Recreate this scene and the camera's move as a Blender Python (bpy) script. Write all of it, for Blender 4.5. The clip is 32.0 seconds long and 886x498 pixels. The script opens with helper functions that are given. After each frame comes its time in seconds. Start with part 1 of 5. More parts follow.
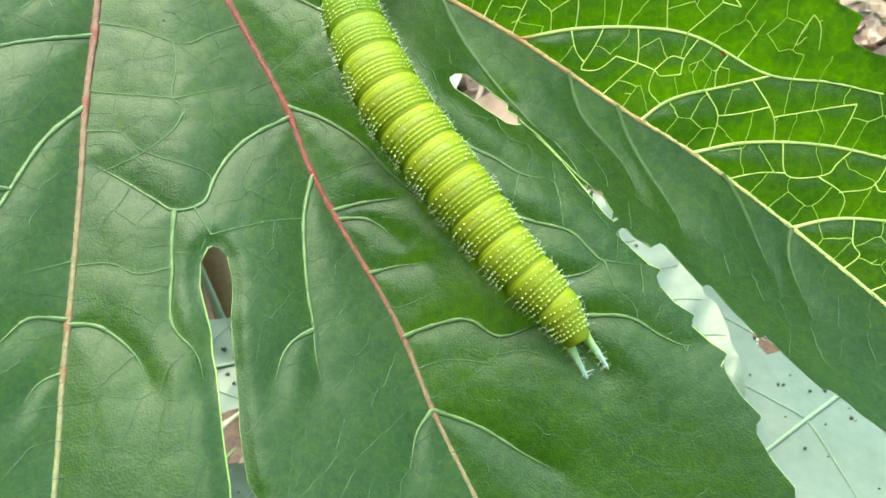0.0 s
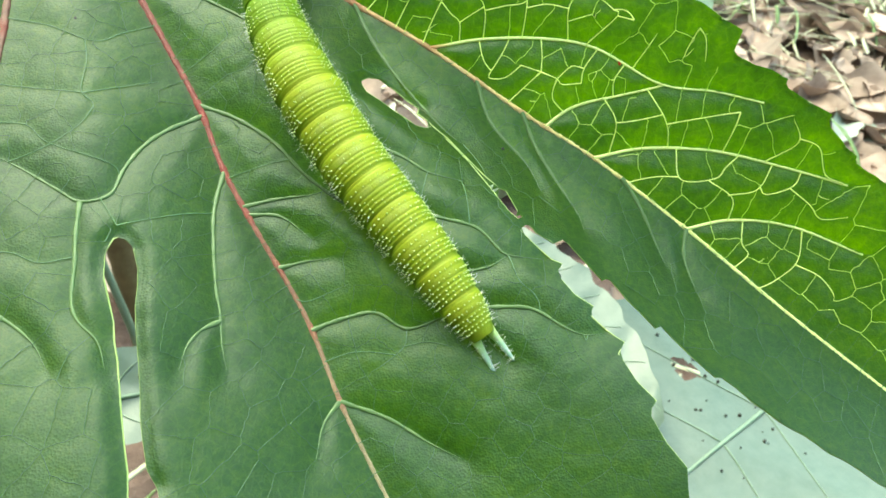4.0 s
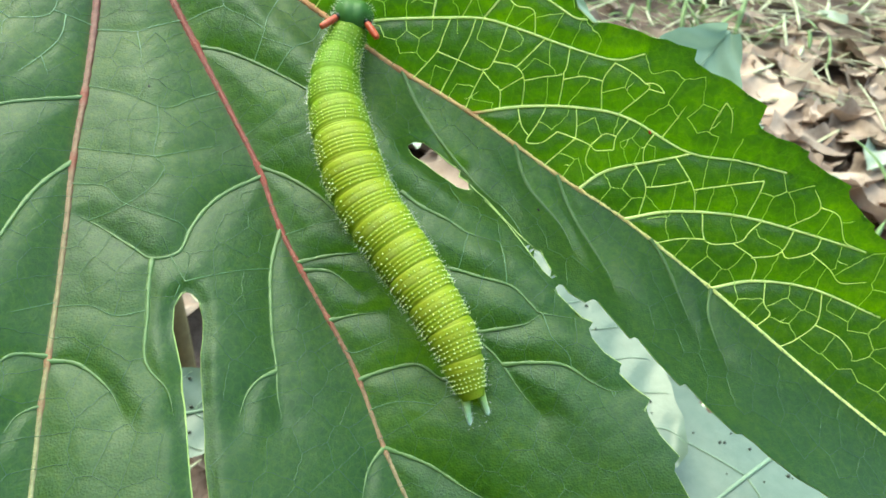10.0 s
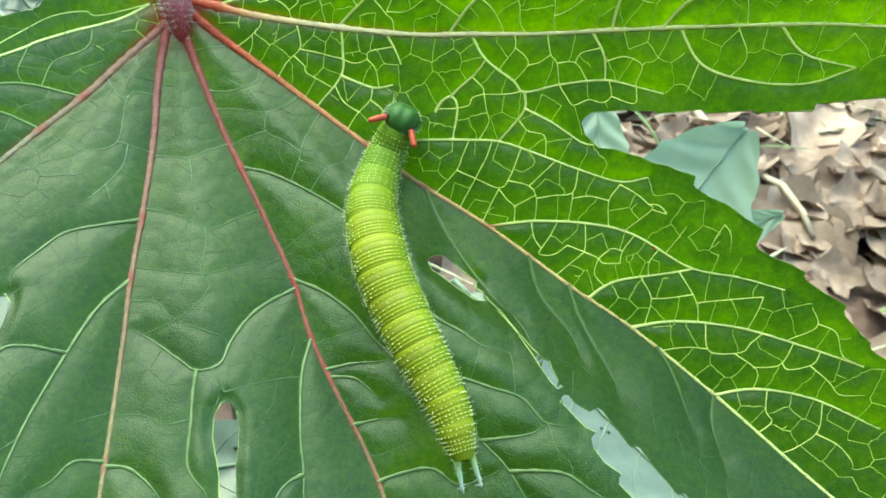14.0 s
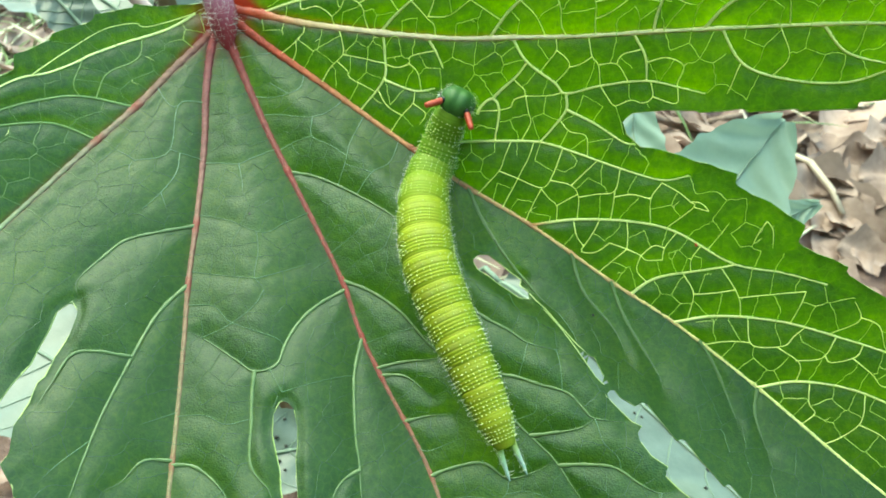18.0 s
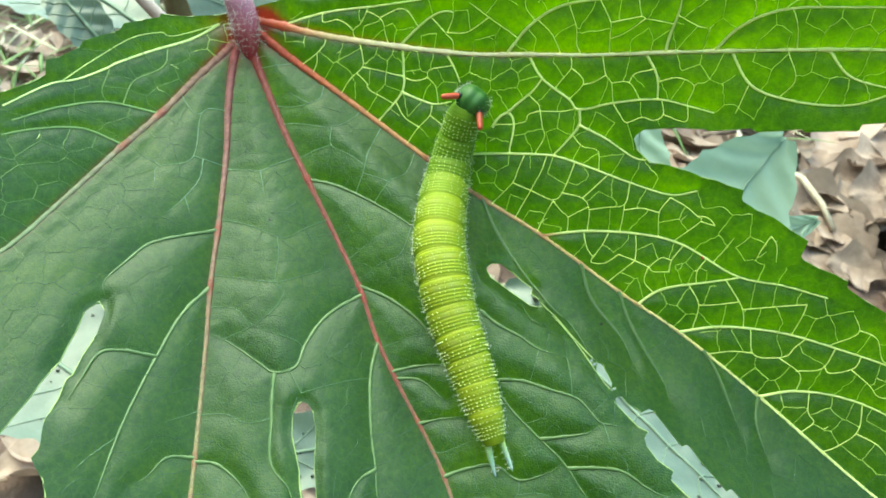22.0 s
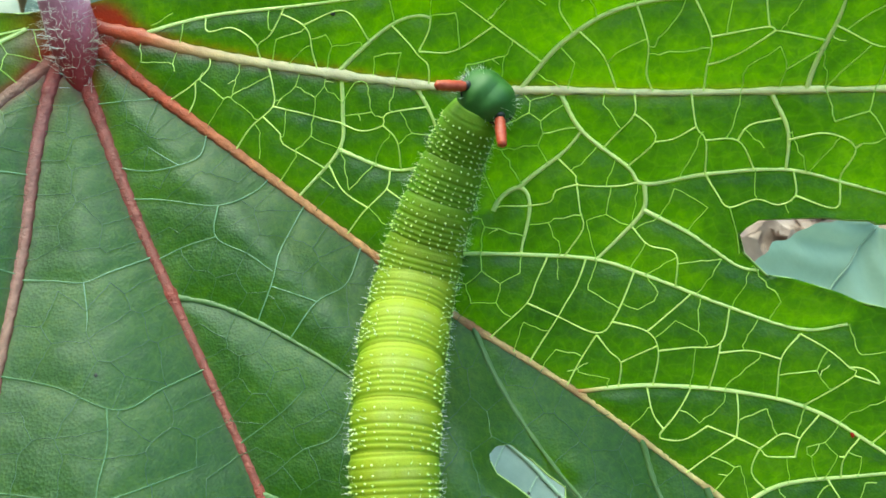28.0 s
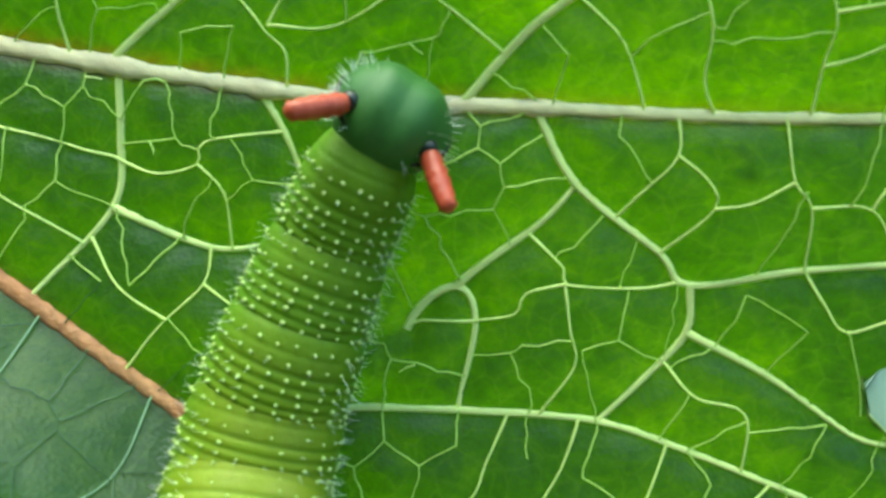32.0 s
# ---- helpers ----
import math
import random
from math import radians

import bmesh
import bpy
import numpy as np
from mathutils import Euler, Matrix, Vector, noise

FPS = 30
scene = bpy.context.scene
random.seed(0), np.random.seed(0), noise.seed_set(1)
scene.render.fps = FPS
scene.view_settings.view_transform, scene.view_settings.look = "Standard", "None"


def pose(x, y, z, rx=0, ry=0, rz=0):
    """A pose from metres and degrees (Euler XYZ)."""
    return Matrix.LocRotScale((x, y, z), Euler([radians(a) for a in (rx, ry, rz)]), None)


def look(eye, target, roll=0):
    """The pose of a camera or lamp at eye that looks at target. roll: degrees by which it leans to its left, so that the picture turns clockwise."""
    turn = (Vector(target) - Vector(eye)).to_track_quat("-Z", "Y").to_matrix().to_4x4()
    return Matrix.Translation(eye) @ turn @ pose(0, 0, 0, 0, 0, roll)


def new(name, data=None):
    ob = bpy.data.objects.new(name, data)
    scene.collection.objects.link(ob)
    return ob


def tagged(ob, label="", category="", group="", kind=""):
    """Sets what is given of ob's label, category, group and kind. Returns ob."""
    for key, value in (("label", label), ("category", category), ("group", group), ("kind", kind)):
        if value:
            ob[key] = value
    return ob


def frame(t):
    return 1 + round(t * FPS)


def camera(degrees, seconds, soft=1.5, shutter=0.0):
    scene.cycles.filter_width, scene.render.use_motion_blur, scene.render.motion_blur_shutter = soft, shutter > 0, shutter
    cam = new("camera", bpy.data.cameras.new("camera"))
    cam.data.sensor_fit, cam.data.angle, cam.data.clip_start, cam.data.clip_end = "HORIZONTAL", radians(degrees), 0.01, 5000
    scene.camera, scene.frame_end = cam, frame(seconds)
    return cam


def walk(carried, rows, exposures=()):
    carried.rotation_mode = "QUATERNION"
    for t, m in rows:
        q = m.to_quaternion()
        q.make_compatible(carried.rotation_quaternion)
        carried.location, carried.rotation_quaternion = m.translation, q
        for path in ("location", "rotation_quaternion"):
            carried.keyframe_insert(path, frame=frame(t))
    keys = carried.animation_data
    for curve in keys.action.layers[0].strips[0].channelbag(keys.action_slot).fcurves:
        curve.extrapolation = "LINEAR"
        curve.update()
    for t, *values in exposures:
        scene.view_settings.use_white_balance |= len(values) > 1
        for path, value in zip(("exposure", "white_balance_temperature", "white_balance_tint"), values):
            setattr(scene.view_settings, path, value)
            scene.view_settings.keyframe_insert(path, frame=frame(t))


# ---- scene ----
FOV = 60.0
cam = camera(FOV, 32.0, soft=1.5)

cam.data.dof.use_dof = True
cam.data.dof.focus_distance = 0.055
cam.data.dof.aperture_fstop = 31.2 / 0.21

# The leaf's own space, in millimetres on the plan: x across, y up the leaf, z towards the light.
MM = 0.001
LEAF = Matrix.Translation((0, 0, 0.27)) @ pose(0, 0, 0, 50)

# seconds, millimetres and degrees in the leaf's space
PATH = [
    (0, -0.69, -10.81, 65.9, -5.24, -3.24, -1.9),
    (0.5, -4.52, -10.88, 62.24, -4.54, -3.52, -1.45),
    (1, -2.4, -12.63, 64.44, -4.94, -4.3, -2.57),
    (1.5, 0.3, -11.94, 64.24, -4.44, -3.81, -2.37),
    (2, -1.19, -10.7, 63.46, -4.27, -4, -1.69),
    (2.5, 3.75, -15.36, 67.02, -4.85, -4.93, -2.91),
    (3, 2.19, -14.78, 68.87, -3.19, -7.36, -1.62),
    (3.5, 1.17, -14.95, 67.22, -2.38, -8.35, -1.48),
    (5.5, 1.16, -14.43, 71.57, -0.5, -6.49, -1.28),
    (6, 0.75, -13.89, 71.59, -0.62, -7.05, -0.96),
    (6.5, 0, -12.49, 71.69, -0.56, -7.07, -0.94),
    (7, -0.21, -12.71, 71.77, -0.72, -6.94, -0.98),
    (7.5, -0.44, -13.11, 71.77, -0.69, -7.41, -0.76),
    (8, -0.98, -12.14, 69.39, -0.92, -7.21, -0.39),
    (8.5, -1.52, -12.36, 71.39, -0.71, -7.03, -0.5),
    (9, -1.14, -10.97, 71.73, -1.14, -6.85, -0.3),
    (9.5, -0.6, -10.97, 71.81, -1.06, -6.11, -0.26),
    (10, -0.66, -10.85, 72.4, -1.01, -6.16, -0.33),
    (10.5, -0.56, -7.48, 74.53, -0.83, -5.42, -0.15),
    (11, 0.08, -4.23, 76.43, -0.47, -3.63, -0.44),
    (11.5, -2.68, -3.97, 78.67, 0.12, -4.01, -0.71),
    (12, -5.35, -6.2, 77.98, 0.25, -4.8, -0.62),
    (12.5, -1.44, -3.47, 78.1, 0.42, -3.69, -0.68),
    (13, 0.25, -2.06, 78.17, 0.28, -2.79, -0.18),
    (13.5, 1.7, -1.8, 78.64, 0.53, -2.21, 0.1),
    (15.5, 7.56, 0.12, 81.08, -1.03, 1.36, -1.26),
    (16, 7.83, 4.28, 79.3, -1.53, 2.06, -0.69),
    (16.5, 5.47, 1.9, 81, -0.86, 0.71, -1.08),
    (17, 2.51, 1.77, 81.15, -0.59, 0.25, -0.96),
    (17.5, 3.1, 2.99, 80.21, -1.03, 0.57, -0.74),
    (18, 0.99, 0.25, 80.96, -0.94, 0.17, -1.15),
    (18.5, 0.51, 0.15, 81.1, -0.6, 0.13, -0.63),
    (19, -0.51, -1.24, 83.02, -0.26, -0.66, -0.99),
    (19.5, 1.29, 2.12, 81.51, -0.81, 0.51, -0.23),
    (20, 1.45, 0.49, 82.42, -0.7, 0.35, -0.56),
    (20.5, 0.93, 0.69, 82.45, -0.57, -0.18, -0.54),
    (21, -1.58, 2.36, 82.49, -0.56, -0.29, 0.15),
    (21.5, -1.36, 1.28, 83.58, -0.39, -0.45, -0.36),
    (22, -1.65, 0.35, 83.64, -0.36, -0.52, -0.08),
    (22.5, -1, -0.26, 84.22, -0.17, -0.29, 0.1),
    (23, 0, 0, 85, 0, -0, 0),
    (23.5, 1.11, -0.11, 84.93, 0.03, -0.15, -0.7),
    (24, -0.58, -0.83, 85.61, -0.06, -0.61, -0.85),
    (24.5, -2.63, -1.11, 86.44, -0.04, -0.66, -0.78),
    (26.5, -0.57, -0.63, 88.47, 3.03, -0.85, -0.83),
    (27, -3.47, 2.08, 66.7, 3.53, -2.52, -0.39),
    (27.5, -6.02, 6.96, 50.51, 4, -6.27, -0.1),
    (28, -4.97, 7.16, 47.39, 4.28, -7.06, -0.26),
    (28.5, -5.02, 7.06, 47.47, 4.5, -7.17, -0.26),
    (29, -6.12, 6.75, 47.43, 5.11, -7.61, -0.01),
    (29.5, -6.47, 7.33, 47.38, 5.28, -7.72, 0.15),
    (30, -4.8, 7.12, 47.23, 5.55, -8.04, -0.14),
    (30.5, -3.4, 8.77, 42.22, 4.68, -8.5, -0.45),
    (31, -3.08, 10.74, 33.66, 6.87, -12.1, -0.54),
    (31.5, -2.17, 12.08, 28.08, 7.27, -14.67, -0.88),
    (32, -1.45, 12.85, 23.8, 7.55, -15.55, -0.7),
]
walk(cam, [(t, LEAF @ pose(x * MM, y * MM, z * MM, rx, ry, rz)) for t, x, y, z, rx, ry, rz in PATH],
     [(t, stops + 0.34, kelvin, tint - 9) for t, stops, kelvin, tint in ((0.0, 2.36, 7950, -8), (3.5, 2.33, 7850, -8), (8.0, 2.12, 7550, -8), (13.0, 2.14, 7450, -12), (24.5, 2.17, 7400, -13), (27.0, 2.08, 7100, -15), (29.5, 2.13, 7050, -15), (32.0, 2.02, 6900, -16))])

# ---- light ----
SUN_AZ, SUN_EL = 333.0, 62.0      # degrees: clockwise from +y, and above the horizon
world = bpy.data.worlds.new("sky")
scene.world = world
world.use_nodes = True
wn = world.node_tree.nodes
sky = wn.new("ShaderNodeTexSky")
sky.sky_type, sky.sun_disc = "NISHITA", False
sky.sun_elevation, sky.sun_rotation = radians(SUN_EL), radians(SUN_AZ)
sky.air_density, sky.dust_density, sky.ozone_density = 1.3, 1.6, 1.2
world.node_tree.links.new(sky.outputs[0], wn["Background"].inputs[0])
wn["Background"].inputs[1].default_value = 0.15
lamp = bpy.data.lights.new("sun", "SUN")
lamp.energy, lamp.angle, lamp.color = 0.88, radians(60), (1.0, 0.97, 0.92)
sun_dir = Vector((math.sin(radians(SUN_AZ)) * math.cos(radians(SUN_EL)), math.cos(radians(SUN_AZ)) * math.cos(radians(SUN_EL)), math.sin(radians(SUN_EL))))
new("sun", lamp).matrix_world = look(sun_dir * 5, (0, 0, 0))

# ---- materials ----


class Nodes:
    """A small hand for node trees."""

    def __init__(self, name):
        self.mat = bpy.data.materials.new(name)
        self.mat.use_nodes = True
        self.t = self.mat.node_tree
        self.bsdf = self.t.nodes["Principled BSDF"]
        self.out = self.t.nodes["Material Output"]

    def add(self, kind, **values):
        n = self.t.nodes.new(kind)
        for k, v in values.items():
            n.inputs[k].default_value = v
        return n

    def link(self, a, b):
        self.t.links.new(a, b)

    def coords(self):
        return self.t.nodes.new("ShaderNodeTexCoord").outputs["Object"]

    def noise(self, vec, scale, detail=4.0, rough=0.6):
        n = self.add("ShaderNodeTexNoise", Scale=scale, Detail=detail, Roughness=rough)
        self.link(vec, n.inputs["Vector"])
        return n.outputs["Fac"]

    def ramp(self, fac, *stops):
        n = self.t.nodes.new("ShaderNodeValToRGB")
        e = n.color_ramp.elements
        while len(e) < len(stops):
            e.new(0.5)
        for k, (p, c) in zip(e, stops):
            k.position, k.color = p, (*c, 1) if len(c) == 3 else c
        self.link(fac, n.inputs[0])
        return n.outputs[0]

    def mix(self, fac, a, b, mode="MIX"):
        n = self.t.nodes.new("ShaderNodeMix")
        n.data_type, n.blend_type = "RGBA", mode
        for s, v in ((n.inputs[0], fac), (n.inputs[6], a), (n.inputs[7], b)):
            if isinstance(v, bpy.types.NodeSocket):
                self.link(v, s)
            elif isinstance(v, (int, float)):
                s.default_value = v
            else:
                s.default_value = (*v, 1)
        return n.outputs[2]

    def math(self, op, a, b=0.0):
        n = self.t.nodes.new("ShaderNodeMath")
        n.operation = op
        for s, v in ((n.inputs[0], a), (n.inputs[1], b)):
            if isinstance(v, bpy.types.NodeSocket):
                self.link(v, s)
            else:
                s.default_value = v
        return n.outputs[0]

    def bump(self, height, dist, strength=1.0):
        n = self.add("ShaderNodeBump", Distance=dist, Strength=strength)
        self.link(height, n.inputs["Height"])
        self.link(n.outputs[0], self.bsdf.inputs["Normal"])
        return n.outputs[0]

    def attr(self, name):
        n = self.t.nodes.new("ShaderNodeAttribute")
        n.attribute_name = name
        return n

    def translucent(self, colour, share, normal=None):
        tr = self.t.nodes.new("ShaderNodeBsdfTranslucent")
        self.link(colour, tr.inputs[0])
        if normal:
            self.link(normal, tr.inputs["Normal"])
        m = self.t.nodes.new("ShaderNodeMixShader")
        if isinstance(share, bpy.types.NodeSocket):
            self.link(share, m.inputs[0])
        else:
            m.inputs[0].default_value = share
        self.link(self.bsdf.outputs[0], m.inputs[1])
        self.link(tr.outputs[0], m.inputs[2])
        self.link(m.outputs[0], self.out.inputs[0])


def leaf_material():
    n = Nodes("leaf_blade")
    c = n.coords()
    big = n.noise(c, 60, 3)
    fine = n.noise(c, 2500, 3)
    vor = n.t.nodes.new("ShaderNodeTexVoronoi")
    vor.feature = "DISTANCE_TO_EDGE"
    vor.inputs["Scale"].default_value = 900
    warp = n.t.nodes.new("ShaderNodeVectorMath")
    warp.operation = "MULTIPLY_ADD"
    wobble = n.add("ShaderNodeTexNoise", Scale=700.0, Detail=2.0)
    n.link(c, wobble.inputs["Vector"])
    n.link(wobble.outputs["Color"], warp.inputs[0])
    warp.inputs[1].default_value = (0.0008, 0.0008, 0.0008)
    n.link(c, warp.inputs[2])
    n.link(warp.outputs[0], vor.inputs["Vector"])
    net = n.ramp(vor.outputs["Distance"], (0.0, (1, 1, 1)), (0.07, (0, 0, 0)))
    col = n.ramp(big, (0.3, (0.009, 0.047, 0.003)), (0.7, (0.016, 0.067, 0.005)))
    col = n.mix(n.math("MULTIPLY", fine, 0.35), col, (0.02, 0.066, 0.005))
    col = n.mix(n.math("MULTIPLY", net, 0.02), col, (0.10, 0.24, 0.03))
    red = n.attr("blush").outputs["Fac"]
    col = n.mix(red, col, (0.2, 0.012, 0.01))
    n.link(col, n.bsdf.inputs["Base Color"])
    n.bsdf.inputs["Roughness"].default_value = 0.54
    n.bsdf.inputs["Specular IOR Level"].default_value = 0.55
    n.bsdf.inputs["Specular Tint"].default_value = (0.75, 1.0, 0.86, 1)
    n.bsdf.inputs["Coat Weight"].default_value = 0.68
    n.bsdf.inputs["Coat Roughness"].default_value = 0.44
    n.bsdf.inputs["Coat IOR"].default_value = 1.6
    grain = n.t.nodes.new("ShaderNodeTexVoronoi")
    grain.inputs["Scale"].default_value = 5200
    n.link(c, grain.inputs["Vector"])
    rough = n.math("ADD", n.math("MULTIPLY", fine, 0.5), n.math("MULTIPLY", grain.outputs["Distance"], 0.55))
    nb = n.bump(n.math("ADD", rough, n.math("MULTIPLY", net, -0.08)), 0.00007)
    thick = n.math("ADD", n.math("MULTIPLY", n.noise(c, 140, 4), 0.6), n.math("MULTIPLY", n.noise(c, 1500, 3, 0.7), 0.4))
    through_col = n.ramp(thick, (0.3, (0.026, 0.088, 0.0008)), (0.5, (0.086, 0.212, 0.001)), (0.7, (0.19, 0.38, 0.0015)))
    through_col = n.mix(n.math("MULTIPLY", net, 0.1), through_col, (0.4, 0.62, 0.04))
    through_col = n.mix(red, through_col, (0.26, 0.02, 0.006))
    n.translucent(through_col, 0.55, nb)
    return n.mat


def tint_material(name, rough=0.5, share=0.25, bump=0.00005, scale=1500, sss=0.0, spec=0.5, coat=0.0, mottle=0.35):
    """A surface whose pigment, with the veins' painted backlight, comes from the mesh's tint, with fine grain."""
    n = Nodes(name)
    c = n.coords()
    g = n.noise(c, scale, 4)
    tint = n.attr("tint").outputs["Color"]
    col = n.mix(n.math("MULTIPLY", n.math("POWER", g, 2.0 if mottle > 0.5 else 1.0), mottle), tint, n.mix(1.0, tint, (0.55, 0.5, 0.4), "MULTIPLY"))
    n.link(col, n.bsdf.inputs["Base Color"])
    n.bsdf.inputs["Roughness"].default_value = rough
    n.bsdf.inputs["Specular IOR Level"].default_value = spec
    n.bsdf.inputs["Coat Weight"].default_value = coat
    n.bsdf.inputs["Coat Roughness"].default_value = 0.4
    if sss:
        n.bsdf.inputs["Subsurface Weight"].default_value = sss
        n.bsdf.inputs["Subsurface Radius"].default_value = (0.6, 1.0, 0.2)
        n.bsdf.inputs["Subsurface Scale"].default_value = 0.0012
    nb = n.bump(g, bump)
    if share:
        n.translucent(col, share, nb)
    return n.mat


def plain_material(name, dark, light, rough=0.6, scale=800, bump=0.0001, share=0.0, spec=0.5, vary=0.0):
    n = Nodes(name)
    c = n.coords()
    g = n.noise(c, scale, 5)
    b = n.noise(c, scale * 0.12, 3)
    f = n.math("ADD", n.math("MULTIPLY", g, 0.5), n.math("MULTIPLY", b, 0.5))
    col = n.ramp(f, (0.32, dark), (0.68, light))
    if vary:
        info = n.t.nodes.new("ShaderNodeObjectInfo")
        hsv = n.t.nodes.new("ShaderNodeHueSaturation")
        n.link(n.math("ADD", n.math("MULTIPLY", info.outputs["Random"], vary), 1 - vary * 0.5), hsv.inputs["Value"])
        n.link(col, hsv.inputs["Color"])
        col = hsv.outputs[0]
    n.link(col, n.bsdf.inputs["Base Color"])
    n.bsdf.inputs["Roughness"].default_value = rough
    n.bsdf.inputs["Specular IOR Level"].default_value = spec
    nb = n.bump(g, bump)
    if share:
        n.translucent(col, share, nb)
    return n.mat


M_LEAF = leaf_material()
M_VEIN = tint_material("vein_tissue", 0.45, 0.06, 0.00008, 2200, spec=0.5, coat=0.1, mottle=0.2)
M_RIB = tint_material("rib_tissue", 0.5, 0.05, 0.00012, 4200, spec=0.4, mottle=0.6)
M_PETIOLE = tint_material("petiole_skin", 0.55, 0.0, 0.00015, 900)
M_SKIN = tint_material("caterpillar_skin", 0.6, 0.0, 0.00004, 2500, 0.35, spec=0.3, mottle=0.45)
M_HEAD = plain_material("head_capsule", (0.03, 0.105, 0.014), (0.06, 0.165, 0.03), 0.55, 1500, 0.00003)
M_DOT = plain_material("tubercle", (0.44, 0.56, 0.15), (0.62, 0.7, 0.3), 0.45, 3000, 0.00002)
M_HAIR = plain_material("bristle", (0.7, 0.74, 0.62), (0.9, 0.9, 0.85), 0.5, 3000, 0.00001)
M_HORN = plain_material("horn_red", (0.36, 0.035, 0.018), (0.55, 0.095, 0.045), 0.4, 2500, 0.00006)
M_BLACK = plain_material("black_mark", (0.008, 0.01, 0.008), (0.02, 0.022, 0.02), 0.35, 2000, 0.00002)
M_SPECK = plain_material("frass", (0.01, 0.012, 0.01), (0.03, 0.03, 0.02), 0.7, 2000, 0.0001)
M_RED = plain_material("red_mite", (0.5, 0.02, 0.01), (0.6, 0.04, 0.02), 0.4, 2000, 0.00002)
M_PALE = plain_material("lower_leaf", (0.1, 0.145, 0.112), (0.155, 0.2, 0.16), 0.36, 300, 0.0002, 0.3, 0.7)
# brighter copy of lower_leaf: colour raised to offset the big blade's shade
M_PALE_LIFTED = plain_material("lower_leaf_brightened", (0.22, 0.32, 0.25), (0.3, 0.4, 0.32), 0.5, 300, 0.0001, 0.35)
M_PALEVEIN = plain_material("lower_leaf_vein", (0.16, 0.23, 0.16), (0.23, 0.31, 0.22), 0.5, 500, 0.0001, 0.2)
M_SOIL = plain_material("soil", (0.065, 0.04, 0.032), (0.18, 0.115, 0.095), 0.95, 120, 0.004)
M_DEAD = plain_material("dead_leaf", (0.16, 0.1, 0.08), (0.52, 0.385, 0.32), 0.8, 70, 0.0008, 0.12, 0.3, 0.9)
M_FADED = plain_material("faded_leaf", (0.3, 0.34, 0.27), (0.52, 0.56, 0.46), 0.7, 90, 0.0006, 0.15, 0.3, 0.5)
M_BLEACHED = plain_material("bleached_stalk", (0.34, 0.27, 0.2), (0.58, 0.49, 0.38), 0.7, 200, 0.0005)
M_STRAW = plain_material("straw", (0.36, 0.34, 0.22), (0.6, 0.57, 0.4), 0.6, 200, 0.0003, 0.1)
M_GRASS = plain_material("grass", (0.12, 0.2, 0.055), (0.28, 0.38, 0.15), 0.5, 150, 0.0002, 0.3)
M_TWIG = plain_material("twig_bark", (0.12, 0.08, 0.06), (0.33, 0.25, 0.2), 0.8, 250, 0.0006)
M_STALK = plain_material("stalk_skin", (0.3, 0.2, 0.2), (0.5, 0.4, 0.38), 0.5, 300, 0.0002)
M_SCREEN = plain_material("unseen_screen_green", (0.012, 0.025, 0.008), (0.05, 0.085, 0.025), 0.9, 2.5, 0.1)
M_BARK = plain_material("stem_bark", (0.09, 0.06, 0.03), (0.2, 0.16, 0.08), 0.7, 250, 0.0006)


# ---- mesh tools ----

def link(name, mesh, material, parent=None, label=""):
    mesh.materials.append(material)
    ob = new(name, mesh)
    if parent:
        ob.parent = parent
    if label:
        ob["label"] = label
    return ob


def mesh_of(name, verts, faces, tint=None, smooth=True):
    me = bpy.data.meshes.new(name)
    me.from_pydata([tuple(float(q) for q in v) for v in verts], [], [tuple(int(q) for q in f) for f in faces])
    if smooth:
        me.polygons.foreach_set("use_smooth", [True] * len(me.polygons))
    if tint is not None:
        a = me.color_attributes.new("tint", "FLOAT_COLOR", "POINT")
        t = np.ones((len(verts), 4), np.float32)
        t[:, :3] = np.asarray(tint)
        a.data.foreach_set("color", t.ravel())
    me.update()
    return me


class Heap:
    """Collects pieces of one mesh."""

    def __init__(self):
        self.v, self.f, self.t, self.n = [], [], [], 0

    def add(self, v, f, t=(1, 1, 1)):
        v = np.asarray(v, float)
        self.v.append(v)
        self.f.extend([tuple(i + self.n for i in q) for q in f])
        self.t.append(np.broadcast_to(np.asarray(t, float), (len(v), 3)))
        self.n += len(v)

    def mesh(self, name, smooth=True):
        return mesh_of(name, np.concatenate(self.v), self.f, np.concatenate(self.t), smooth)


def tube(points, radii, sides=8, arc=(0.0, 360.0), up=None, flat=1.0, cap=True):
    """A tube round a line; with an arc of less than a full turn, an open ridge that sits on a surface."""
    p = np.asarray(points, float)
    n = len(p)
    r = np.broadcast_to(np.asarray(radii, float), (n,))
    tan = np.gradient(p, axis=0)
    tan /= np.linalg.norm(tan, axis=1, keepdims=True) + 1e-12
    ref = np.broadcast_to(np.asarray(up if up is not None else (0.13, 0.27, 0.95), float), (n, 3))
    side = np.cross(ref, tan)
    side /= np.linalg.norm(side, axis=1, keepdims=True) + 1e-12
    top = np.cross(tan, side)
    full = abs(arc[1] - arc[0]) >= 360
    a = np.radians(np.linspace(arc[0], arc[1], sides, endpoint=not full))
    v = p[:, None] + r[:, None, None] * (np.cos(a)[None, :, None] * side[:, None] + flat * np.sin(a)[None, :, None] * top[:, None])
    f = []
    for i in range(n - 1):
        for j in range(sides if full else sides - 1):
            k = (j + 1) % sides
            f.append((i * sides + j, i * sides + k, (i + 1) * sides + k, (i + 1) * sides + j))
    if full and cap:
        f.append(tuple(range(sides))[::-1])
        f.append(tuple((n - 1) * sides + j for j in range(sides)))
    return v.reshape(-1, 3), f


